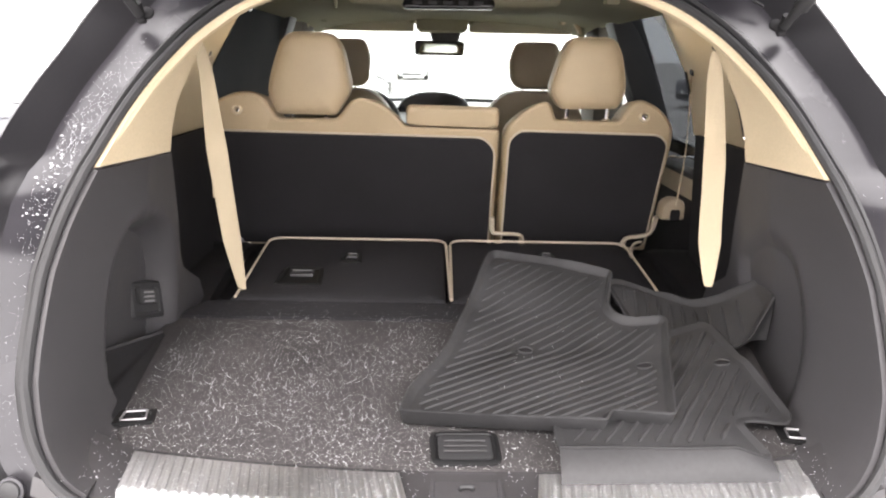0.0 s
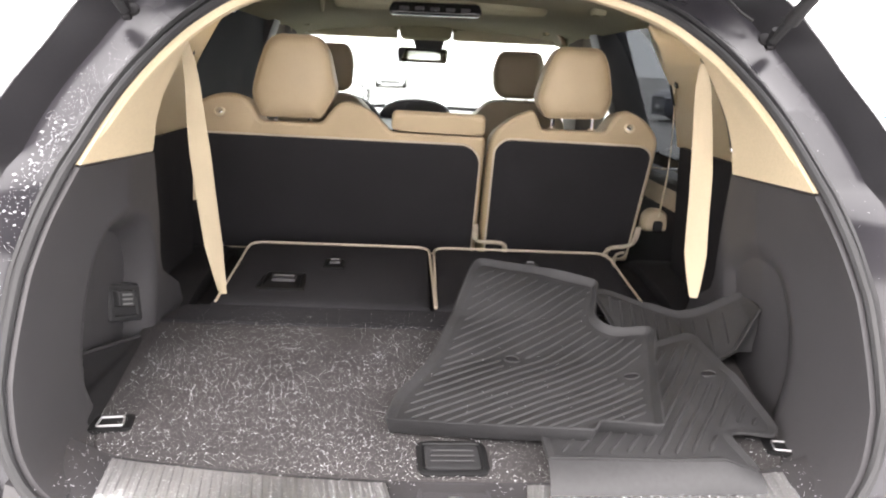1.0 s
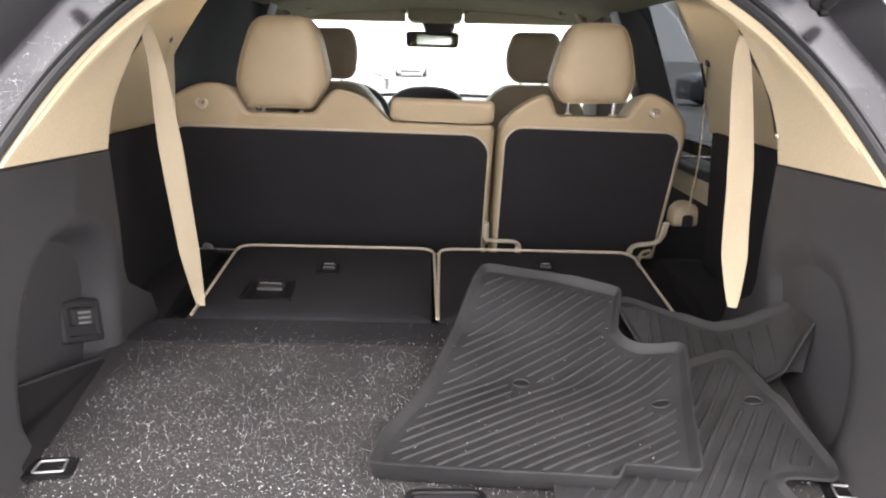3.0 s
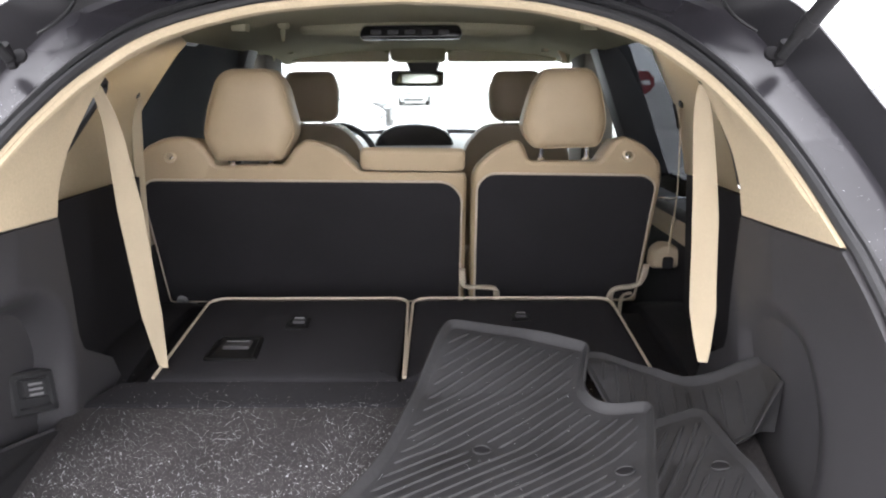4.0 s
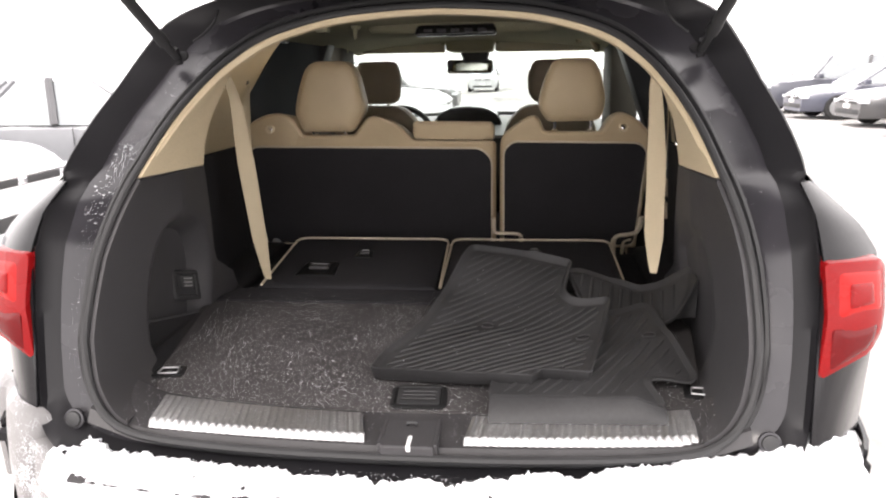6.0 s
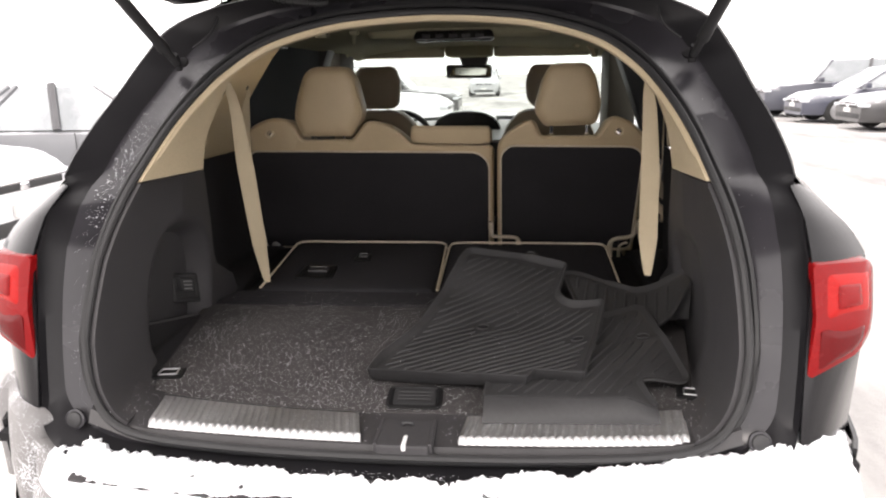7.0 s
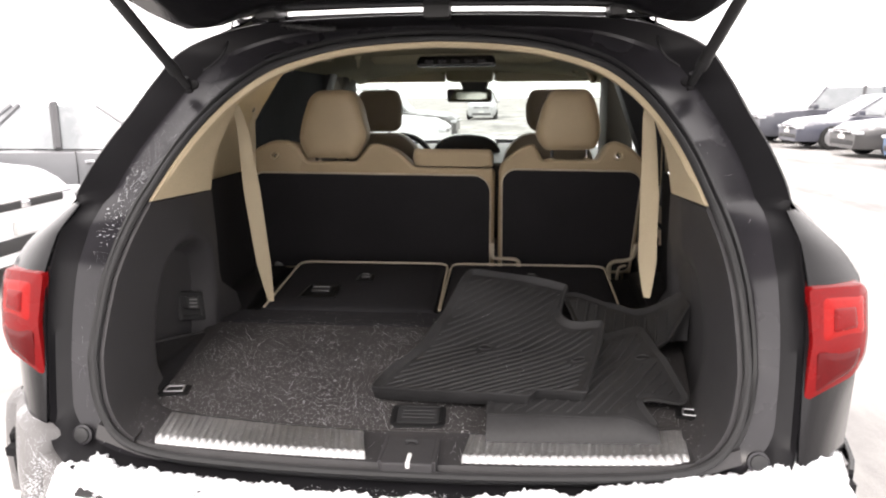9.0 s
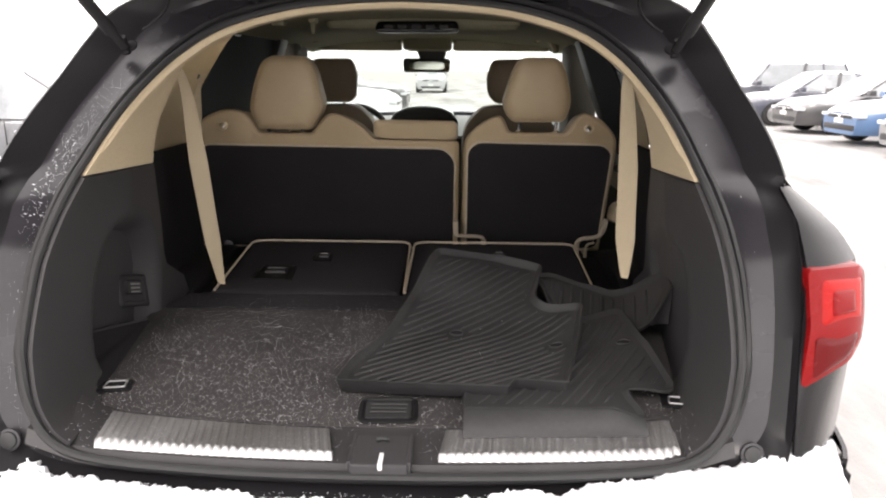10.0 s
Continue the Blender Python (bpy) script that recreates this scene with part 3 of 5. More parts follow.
floor_base = link("floor", patch(lambda u, v: (lerp(-.86, .86, u), lerp(.10, 3.6, v), (z_floor(lerp(.10, 3.6, v)) if v < .34 else 0.62) - 0.045), 4, 60, 0.02), M_DARKPAN)
tagged(floor_base, "black underfloor of the load space", "floor", kind="structure")


def build_carpet():
    out = rpoly([(-.565, .205), (-.30, .165), (0, .150), (.30, .165), (.565, .205), (.60, .30), (.655, .66), (.645, .70), (-.645, .70), (-.655, .66), (-.60, .30)], .03, 4)
    bm = cushion(out, ((.0, -.03), (.0, -.004), (.004, .0), (.06, .001)), lambda u, v, w: Vector((u, v, z_floor(v) + w + 0.002 * noise.noise((u * 9, v * 9, 3)))))
    c = link("cargo_carpet", bm, M_CARPET)
    tagged(c, "charcoal cargo carpet sprinkled with snow grains", "carpet")
    flap = rpoly([(-.645, .703), (.645, .703), (.60, .798), (-.60, .798)], .01, 3)
    part("hinge_flap", cushion(flap, ((.0, -.03), (.0, -.003), (.004, .001), (.03, .002)), lambda u, v, w: Vector((u, v, z_floor(v) + w))), M_FOLD, c, "clean charcoal carpet flap")
    return c


cargo_carpet = build_carpet()


def build_sill():
    sill = thing("sill_trim", "black plastic loading sill with ribbed steel plates", "sill")

    def fn(u, v):
        x = lerp(-.64, .64, u)
        y = lerp(y_open(x * .9, .78) + .005, .150 + .055 * (x / .565) ** 2 * 1.0, v)
        return (x, y, z_floor(y) - 0.012 * (1 - v) ** 2 - (0.02 if v < .05 else 0) + 0.02 * max(0, abs(x) - .53) / .07)
    part("sill_base", patch(fn, 40, 10, 0.012), M_WETBLACK, sill, "black wet sill trim")
    for s in (-1, 1):
        if s < 0:
            x0, x1 = -.515, -.095
        else:
            x0, x1 = .125, .545
        plate = bmesh.new()

        def pf(u, v):
            x = lerp(x0, x1, u)
            if s < 0:
                x += lerp(0.0, -0.012, v) * (1 - u) + lerp(.02, 0, v) * u
            else:
                x += lerp(0.0, 0.012, v) * u - lerp(.012, 0, v) * (1 - u)
            ya = y_open(x * .9, .78) + .020
            y = lerp(ya, .138 + .055 * (x / .565) ** 2, v)
            vl = .085 + .075 * abs(math.sin(math.pi * 28 * u))
            return (x, y, z_floor(y) + .004 - .016 * max(0, 1 - v / vl))
        p = part("sill_plate", patch(pf, 168, 30, .003), M_STEEL, sill, "ribbed brushed steel sill plate, wet")
        for k in range(28):
            u = (k + .5) / 28
            a, b = Vector(pf(u, .16)), Vector(pf(u, .96))
            part("rib", tube([a, a.lerp(b, .06), b], [.0030, .0046, .0040], 6, flat=.55), M_STEEL, p)
    # latch well in the middle
    well = part("latch_well", bmesh.new(), M_TRIM, sill, "dark striker well with a white mark")
    bm = bmesh.new()
    block(-.046, -.038, .030, .150, .765, .7995, .003, 2, bm)
    block(.058, .066, .030, .150, .765, .7995, .003, 2, bm)
    block(-.040, .060, .142, .152, .765, .801, .003, 2, bm)
    block(-.040, .060, .024, .144, .770, .7985, .004, 2, bm)
    bm.to_mesh(well.data); bm.free()
    part("striker", tube(smooth_line([(.002, .105, .795), (.002, .103, .8045), (.018, .103, .8045), (.018, .105, .795)], 14), .004, 8), M_BLACK, well)
    part("striker_mark", block(.009, .017, .022, .060, .788, .8015, .002), M_WHITEMARK, well, "white strip")


build_sill()


def build_floor_handle():
    def pl(u, v, w):
        return Vector((u, v, z_floor(v) + w))
    ring_o = rpoly([(-.046, .160), (.071, .164), (.066, .256), (-.050, .252)], .022, 6)
    bm = cushion(ring_o, ((0, -.005), (0, .004), (.003, .006), (.009, .0065), (.011, .0042), (.02, .0040)), pl)
    h = part("pull_handle", bm, M_INK, cargo_carpet, "black recessed pull handle of the underfloor lid")
    lv = rpoly([(-.032, .174), (.056, .177), (.053, .240), (-.036, .237)], .008, 4)
    part("lever", cushion(lv, ((0, .0), (0, .006), (.004, .0075), (.02, .006)), pl), M_BLACK, h)
    for k in range(3):
        y = .192 + k * .014
        part("grip_line", tube([(-.024, y, z_floor(y) + .0085), (.045, y + .002, z_floor(y) + .0085)], .0009, 5), M_TRIM, h)


build_floor_handle()


def cargo_ring(x, y, s, lift=.0055):
    r = thing("cargo_ring", "chrome tie-down ring in a black socket", "tie-down ring", "cargo rings")
    z = z_floor(y)
    t = 0.16 * s
    def pl(u, v, w):
        return Vector((x + u * math.cos(t) - v * math.sin(t), y + u * math.sin(t) + v * math.cos(t), z + w))
    part("socket", cushion(rpoly([(-.035, -.027), (.035, -.027), (.035, .027), (-.035, .027)], .008), ((0, -.004), (0, .003), (.003, .0045), (.007, .0045), (.009, .0036)), pl), M_INK, r)
    loop = [pl(a, b, lift) for a, b in rpoly([(-.021, -.016), (.021, -.016), (.019, .015), (-.019, .015)], .004, 3)]
    part("ring", tube(loop, .0019, 8, True), M_RIM, r, "chrome ring")


cargo_ring(-.568, .287, 1)
cargo_ring(.592, .262, -1, .0048)


# ---- folded third row ----
def folded_seat(x0, x1, mirror, handles):
    th = thing("folded_seat", "folded rear seat back covered in black carpet with beige piping", "seat", "folded third row")
    def pl(u, v, w):
        return Vector((u, v, z_floor(v) + 0.004 + w))
    pts = [(x0, .802), (x1, .802), (x1, 1.245), (x0, 1.245)]
    o = rpoly(pts, [.004, .004, .035, .035], 6)
    bm = cushion(o, ((0, -.10), (0, -.006), (.003, -.001), (.008, .001), (.05, .003)), pl)
    part("seat_back", bm, M_FOLD, th)
    far = rpoly([(x0 + .014 * (not mirror), .80), (x0, 1.245), (x1, 1.245), (x1 + (.012 if not mirror else 0), .80)], [0, .045, .045, 0], 6)
    order = []
    for p, q in zip(far, far[1:]):
        order += [p.lerp(q, j / 6) for j in range(6)]
    order = [pl(p[0], p[1], .005) for p in order + [far[-1]]]
    part("piping", tube(order, .0036, 6), M_PIPING, th, "beige piping")
    for (cx, cy, w, d) in handles:
        bz = rpoly([(cx - w, cy - d), (cx + w, cy - d), (cx + w * .85, cy + d), (cx - w * .85, cy + d)], .012, 4)
        f = part("latch_bezel", cushion(bz, ((0, -.004), (0, .005), (.004, .008), (.009, .008), (.012, .0050), (.02, .0045)), pl), M_INK, th, "black latch recess")
        part("latch_lever", block(cx - w * .5, cx + w * .5, cy - d * .1, cy + d * .55, z_floor(cy) + .006, z_floor(cy) + .016, .004), M_TRIM, f, "dark release lever")
        part("lever_edge", tube([(cx - w * .42, cy + d * .30, z_floor(cy) + .019), (cx + w * .42, cy + d * .30, z_floor(cy) + .019)], .0014, 6), M_GREY, f, "grey lever edge")
    return th


folded_seat(-.545, -.018, False, [(-.396, .942, .060, .060), (-.280, 1.082, .029, .036)])
folded_seat(-.004, .520, True, [(.27, 1.115, .026, .024)])


# ---- second row ----
SEAT_OUT = Vector((0, -.942, -.336))


def on_seat(u, z, w):
    """A point on the back plane of the second row: u across, z height, w proud of it towards the load space."""
    p = Vector((u, 1.297 + (1.204 - z) * .357, z))
    return p + SEAT_OUT * w if w > 0 else p + Vector((0, -w, .12 * w))


def seat_back(outline, radii, panel, panel_r, name_label):
    th = thing("second_row_seat", name_label, "seat", "second row seats")
    o = rpoly(outline, radii, 6)
    part("backrest", cushion(o, ((.02, -.16), (0, -.13), (0, -.02), (.006, -.006), (.014, 0)), on_seat, False), M_LEATHER, th)
    p = rpoly(panel, panel_r, 6)
    part("back_panel", cushion(p, ((0, -.004), (0, .004), (.004, .008), (.03, .009)), on_seat), M_BACKCARPET, th, "black carpeted seat back panel")
    part("piping", tube([on_seat(q[0], q[1], .004) for q in p], .0035, 6, True), M_PIPING, th, "beige piping")
    return th


left_seat = seat_back([(-.735, .83), (.135, .83), (.139, 1.236), (-.14, 1.24), (-.20, 1.305), (-.285, 1.332), (-.345, 1.258), (-.52, 1.258), (-.555, 1.33), (-.63, 1.335), (-.71, 1.30), (-.738, 1.24)],
                      [.01, .01, .02, .01, .05, .04, .012, .012, .035, .04, .05, .03],
                      [(-.725, .84), (.122, .84), (.126, 1.17), (.09, 1.209), (-.70, 1.217), (-.727, 1.19)], [.01, .01, .03, .03, .02, .02],
                      "wide beige leather rear seat with a black carpeted back")
right_seat = seat_back([(.152, .83), (.645, .83), (.658, 1.19), (.655, 1.25), (.60, 1.31), (.525, 1.338), (.487, 1.266), (.302, 1.266), (.276, 1.33), (.21, 1.30), (.154, 1.245)],
                       [.01, .01, .03, .04, .04, .035, .012, .012, .035, .04, .03],
                       [(.166, .84), (.632, .845), (.640, 1.20), (.61, 1.226), (.195, 1.232), (.166, 1.20)], [.01, .03, .03, .03, .03, .02],
                       "beige leather rear seat with a black carpeted back")


def headrest(outline, r, y, seat, posts, label, deep=.13, lean=.10, material=None):
    def pl(u, z, w):
        return Vector((u, y + w - lean * (z - 1.38), z))
    o = rpoly(outline, r, 6)
    h = part("headrest", cushion(o, ((.06, -.012), (.03, -.008), (.012, 0), (.004, .012), (0, .03), (0, deep - .04), (.012, deep - .01), (.04, deep)), pl), material or M_LEATHER, seat, label)
    seam = [pl(p[0], p[1], .012) for p in inset(o, .003)]
    part("seam", tube(seam, .0015, 4, True), material or M_LEATHER, h)
    for x in posts:
        part("post", tube([(x, y + .055, min(p[1] for p in outline) + .03), (x, y + .07, min(p[1] for p in outline) - .06)], .006, 8), M_CHROME, h, "chrome post")
        part("post_guide", disc(.011, .006, 16, .002, Matrix.Translation((x, y + .068, min(p[1] for p in outline) - .030))), M_BEIGE, h)


headrest([(-.543, 1.325), (-.525, 1.40), (-.495, 1.475), (-.465, 1.499), (-.352, 1.499), (-.322, 1.46), (-.298, 1.34), (-.345, 1.266), (-.515, 1.266)],
         [.03, .06, .05, .035, .035, .05, .03, .012, .012], 1.245, left_seat, (-.48, -.38), "beige leather headrest pushed down")
headrest([(.274, 1.346), (.30, 1.445), (.328, 1.499), (.45, 1.499), (.476, 1.455), (.498, 1.358), (.478, 1.298), (.31, 1.294)],
         [.04, .06, .035, .035, .05, .04, .02, .02], 1.245, right_seat, (.335, .455), "beige leather headrest raised on chrome posts")
part("centre_headrest", cushion(rpoly([(-.142, 1.243), (.134, 1.238), (.134, 1.298), (-.138, 1.302)], .018, 6),
           ((.03, -.14), (.004, -.13), (0, -.11), (0, .0), (.004, .012), (.014, .018), (.03, .020)), on_seat), M_LEATHER, left_seat, "low beige leather centre headrest")
for seat, x, z in ((left_seat, -.632, 1.278), (right_seat, .556, 1.278)):
    m = Matrix.Translation(on_seat(x, z, .002)) @ Matrix.Rotation(radians(70), 4, 'X')
    b = part("release_button", disc(.016, .012, 24, .003, m), M_BEIGE, seat, "round release button with a chrome centre")
    part("button_cap", disc(.010, .018, 20, .003, m), M_CHROME, b)
for seat, line, r in ((right_seat, [(.646, .97), (.640, .918), (.615, .902), (.575, .896), (.558, .880), (.558, .835), (.566, .79)], .010),
                      (right_seat, [(.618, .880), (.597, .874), (.590, .855), (.592, .80)], .006),
                      (left_seat, [(.129, .96), (.132, .912), (.146, .902), (.205, .900), (.226, .892), (.229, .870), (.228, .845)], .009)):
    part("hinge_cover", tube([on_seat(p.x, p.y, .026) for p in smooth_line([(u, v, 0) for u, v in line], 26)], r, 8, flat=.7), M_PIPING, seat, "beige plastic hinge cover")
part("hinge_cover", cushion(rpoly([(-.715, .80), (-.672, .80), (-.672, .86), (-.70, .866)], .014, 5), ((0, -.05), (0, .012), (.005, .018), (.012, .018)), on_seat), M_GREY, left_seat, "grey plastic hinge cover")


# ---- side trim ----
def gap(p, a, b):
    """Distance from a 2D point to a line piece."""
    d = b - a
    t = min(1, max(0, (p - a).dot(d) / max(d.length_squared, 1e-9)))
    return (p - a - d * t).length


def inside(poly, p):
    c = False
    n = len(poly)
    for i in range(n):
        a, b = poly[i - 1], poly[i]
        if (a.y > p.y) != (b.y > p.y) and p.x < (b.x - a.x) * (p.y - a.y) / (b.y - a.y) + a.x:
            c = not c
    return c


def y_fwd(z):
    """Front end of the side trim panel."""
    return ramp(z, (.80, .90, .965, 1.00, 1.11, 1.235, 1.30, 1.40, 1.46, 1.52, 1.6), (.90, .83, .71, .690, .662, .640, .645, .695, .735, .757, .757))


def side_x(z, y):
    """Inner face of the side trim."""
    return ramp(z, (.78, .95, 1.10, 1.235, 1.35, 1.46, 1.54, 1.60), (.648, .632, .616, .611, .594, .558, .51, .44))


def belt_line(y):
    """Height where the charcoal trim meets the beige trim."""
    return 1.247 - 0.032 * (y - .33)


def build_side(s):
    side = thing("wall_left" if s < 0 else "wall_right", "charcoal and beige plastic side trim of the load space", "trim panel", kind="structure")

    def pos(z, u):
        y0 = y_open(half_at_z(z), z) - .002
        y1 = y_fwd(z)
        y = lerp(y0, y1, u)
        x0 = half_at_z(z) - .006
        x = lerp(x0, side_x(z, y), min(1, u * ramp(z, (1.15, 1.38), (1.6, 1.5))) ** 1.25)
        return x, y

    def low(u, v):
        z = lerp(.79, belt_line(lerp(.33, .76, u)), v)
        x, y = pos(z, u)
        return (s * (x + sunk(y, z)), y, z)

    # a wide panel is let into the trim
    if s < 0:
        lid = rpoly([(.300, .70), (.318, .885), (.350, 1.02), (.390, 1.10), (.46, 1.142), (.55, 1.134), (.62, 1.10), (.66, 1.04), (.68, .96), (.68, .70)], .04, 6)
    else:
        lid = rpoly([(.335, .70), (.345, .97), (.380, 1.06), (.425, 1.118), (.52, 1.130), (.60, 1.095), (.652, 1.045), (.635, .96), (.61, .70)], .04, 6)
    depth = .055 if s < 0 else .014

    def sunk(y, z):
        p = Vector((y, z))
        d = min(gap(p, lid[k - 1], lid[k]) for k in range(len(lid)))
        return depth * min(1, d / .034) ** 1.4 if inside(lid, p) else 0

    bm = bmesh.new()
    nu, nv = 96, 64
    g = [[bm.verts.new(low(i / nu, j / nv)) for j in range(nv + 1)] for i in range(nu + 1)]
    for i in range(nu):
        for j in range(nv):
            bm.faces.new((g[i][j], g[i + 1][j], g[i + 1][j + 1], g[i][j + 1]))
    bmesh.ops.recalc_face_normals(bm, faces=bm.faces)
    bmesh.ops.solidify(bm, geom=bm.faces[:], thickness=.012)
    part("side_trim", bm, M_TRIM, side, "charcoal plastic side trim")
    if s < 0:
        # tapering pocket between the trim and the carpet
        a0, a1, b0, b1 = Vector((-.678, .325, .905)), Vector((-.640, .61, .845)), Vector((-.590, .265, .808)), Vector((-.632, .61, .840))
        def pocket(u, v):
            p = a0.lerp(a1, u).lerp(b0.lerp(b1, u), v)
            return p - Vector((0, 0, .022 * math.sin(math.pi * min(1, v * 1.6)) * (1 - u) if v < .625 else 0))
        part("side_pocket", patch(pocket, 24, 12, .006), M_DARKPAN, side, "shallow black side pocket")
        part("pocket_rim", tube([a0.lerp(a1, k / 12) for k in range(13)], .003, 8), M_TRIM, side)
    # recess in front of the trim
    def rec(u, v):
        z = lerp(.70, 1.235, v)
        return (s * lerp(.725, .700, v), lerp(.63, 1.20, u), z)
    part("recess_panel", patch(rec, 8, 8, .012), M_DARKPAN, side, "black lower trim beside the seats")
    def end(u, v):
        z = lerp(.78, 1.24, v)
        return (s * lerp(side_x(z, 0) - .001, .745, u), y_fwd(z) - .006, z)
    part("trim_return", patch(end, 3, 10, .008), M_TRIM, side)

    # beige upper trim by the opening
    def up(u, v):
        z = lerp(belt_line(lerp(.33, .76, u)) + .004, 1.535, v)
        x, y = pos(z, u)
        return (s * x, y, z)
    part("pillar_trim", patch(up, 16, 22, .010), M_BEIGE, side, "beige plastic pillar trim")
    # quarter window reveal and beige trim to the door glass
    def rec_up(u, v):
        z = lerp(1.225, 1.60, v)
        ya = ramp(z, (1.225, 1.31, 1.42, 1.46, 1.50, 1.54, 1.60), (.635, .635, .68, .72, .757, .80, .88))
        y = lerp(ya, c_edge(z), u)
        x = ramp(z, (1.2, 1.35, 1.46, 1.54, 1.60), (.715, .69, .655, .60, .50))
        return (s * lerp(x, .722, u ** 1.3), y, z)
    light = rpoly([(.60, 1.298), (.850, 1.298), (1.035, 1.452), (1.02, 1.470), (.95, 1.475), (.60, 1.40)], .015, 4)
    bm = bmesh.new()
    nu, nv = 70, 60
    g = [[bm.verts.new(rec_up(i / nu, j / nv)) for j in range(nv + 1)] for i in range(nu + 1)]
    for i in range(nu):
        for j in range(nv):
            c = (g[i][j].co + g[i + 1][j + 1].co) / 2
            if not inside(light, Vector((c.y, c.z))):
                bm.faces.new((g[i][j], g[i + 1][j], g[i + 1][j + 1], g[i][j + 1]))
    for v in [v for v in bm.verts if not v.link_faces]:
        bm.verts.remove(v)
    bmesh.ops.solidify(bm, geom=bm.faces[:], thickness=.008)
    part("quarter_trim", bm, M_BEIGE, side, "beige quarter trim round a small window")
    def rim_x(p):
        return ramp(p.y, (1.2, 1.35, 1.46, 1.54), (.713, .690, .660, .60)) + .012
    part("window_frame", tube([Vector((s * rim_x(p), p.x, p.y)) for p in light if p.x > .72], .0075, 6), M_RUBBER, side, "black rubber frame of the quarter window")
    # door inside
    def door(u, v):
        z = lerp(.55, 1.10, v)
        return (s * (.77 + .015 * math.sin(v * 5)), lerp(1.25, 2.9, u), z)
    part("door_panel", patch(door, 10, 10, .02), M_LEATHER_D, side, "beige inner door panel")
    part("door_base", block(min(s * .735, s * .765), max(s * .735, s * .765), 1.22, 2.2, .55, 1.03, .012), M_DARKPAN, side)
    part("door_top", block(min(s * .73, s * .80), max(s * .73, s * .80), 1.22, 2.9, 1.085, 1.125, .012), M_BLACK, side)
    post = block(min(s * .768, s * .900), max(s * .768, s * .900), 2.20, 2.34, 1.10, 1.61, .015)
    for v in post.verts:
        v.co.x -= s * .37 * (v.co.z - 1.27)
    part("pillar_post", post, M_BLACK, side, "black centre pillar")
    part("pillar_cover", block(min(s * .660, s * .80), max(s * .660, s * .80), 2.49, 2.80, .80, 1.60, .025), M_TAUPE, side, "dark taupe centre pillar cover")
    part("door_strip", tube([(s * .668, 1.36, 1.152), (s * .755, 1.36, 1.151)], .0035, 6), M_CHROME, side, "bright strip")
    if s > 0:
        pull = part("door_pull", cushion(rpoly([(.660, .948), (.664, 1.0), (.688, 1.020), (.728, 1.016), (.748, .99), (.745, .950)], .016), ((0, .05), (0, .012), (.006, .002), (.012, 0)), lambda u, v, w: Vector((u, 1.36 + w, v))), M_LEATHER_D, side, "beige door pull")
        part("pull_cup", cushion(rpoly([(.690, .950), (.692, .985), (.722, .985), (.722, .950)], .010), ((0, .02), (0, -.003), (.003, -.004)), lambda u, v, w: Vector((u, 1.36 + w, v))), M_DARKPAN, pull, "dark finger cup")
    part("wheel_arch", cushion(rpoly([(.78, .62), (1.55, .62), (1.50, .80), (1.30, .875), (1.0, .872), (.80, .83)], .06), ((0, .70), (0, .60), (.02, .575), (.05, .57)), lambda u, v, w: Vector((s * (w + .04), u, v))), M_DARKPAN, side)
    if s > 0:
        edge = [Vector((side_x(z, 0) - .004, y_fwd(z) + .004, z)) for z in (1.290, 1.315, 1.345, 1.375, 1.405, 1.43)]
        slot = part("belt_slot", tube(edge, [.0075, .0075, .007, .006, .005, .003], 8), M_INK, side, "dark slot along the pillar trim")
        part("slot_button", disc(.0055, .008, 14, .002, Matrix.Translation(edge[0] + Vector((-.004, -.006, -.004))) @ Matrix.Rotation(radians(80), 4, 'X')), M_CHROME, slot, "small bright button")
        part("belt_slot", tube([(.690, 1.345, 1.405), (.692, 1.315, 1.365), (.692, 1.300, 1.345)], .004, 6), M_INK, side, "dark belt slot in the quarter trim")
    return side


left_side = build_side(-1)
build_side(1)

# power switch on the left trim
sw = part("power_switch", bmesh.new(), M_BLACK, left_side, "black switch plate")
def on_left(u, v, w):
    return Vector((-.676 + .35 * (u - .60) + w, u - .35 * w, v))
bm = cushion(rpoly([(.562, .892), (.652, .868), (.646, .952), (.558, .976)], .008), ((0, -.03), (0, .012), (.004, .016), (.012, .016), (.015, .012)), on_left)
bm.to_mesh(sw.data); bm.free()
part("rocker", cushion(rpoly([(.578, .922), (.626, .908), (.624, .946), (.576, .960)], .006), ((0, .0), (0, .019), (.003, .023)), on_left), M_BLACK, sw)
for k in range(3):
    z0 = .920 + k * .010
    part("marking", cushion([Vector(q) for q in ((.588, z0 + .004), (.614, z0 - .003), (.614, z0 + .001), (.588, z0 + .008))], ((0, .02), (0, .0245)), on_left), M_GREY, sw, "small grey marking bar")


# ---- headliner and arch trim ----
def z_ceiling(x, y):
    c = ramp(y, (.6, .8, 1.2, 1.8, 2.5, 2.95), (1.612, 1.625, 1.645, 1.648, 1.642, 1.612))
    near = ramp(y, (.7, 1.0, 1.5), (1, .6, 0))
    return c - 0.022 * (x / .5) ** 2 - (0.015 + 0.065 * near) * max(0, (abs(x) - .42) / .26) ** 2


ceiling = link("ceiling", patch(lambda u, v: (lerp(-.68, .68, u), lerp(.80, 2.98, v), z_ceiling(lerp(-.68, .68, u), lerp(.80, 2.98, v))), 24, 30, .01), M_LINER)
tagged(ceiling, "grey-beige fabric headliner", "headliner", kind="structure")


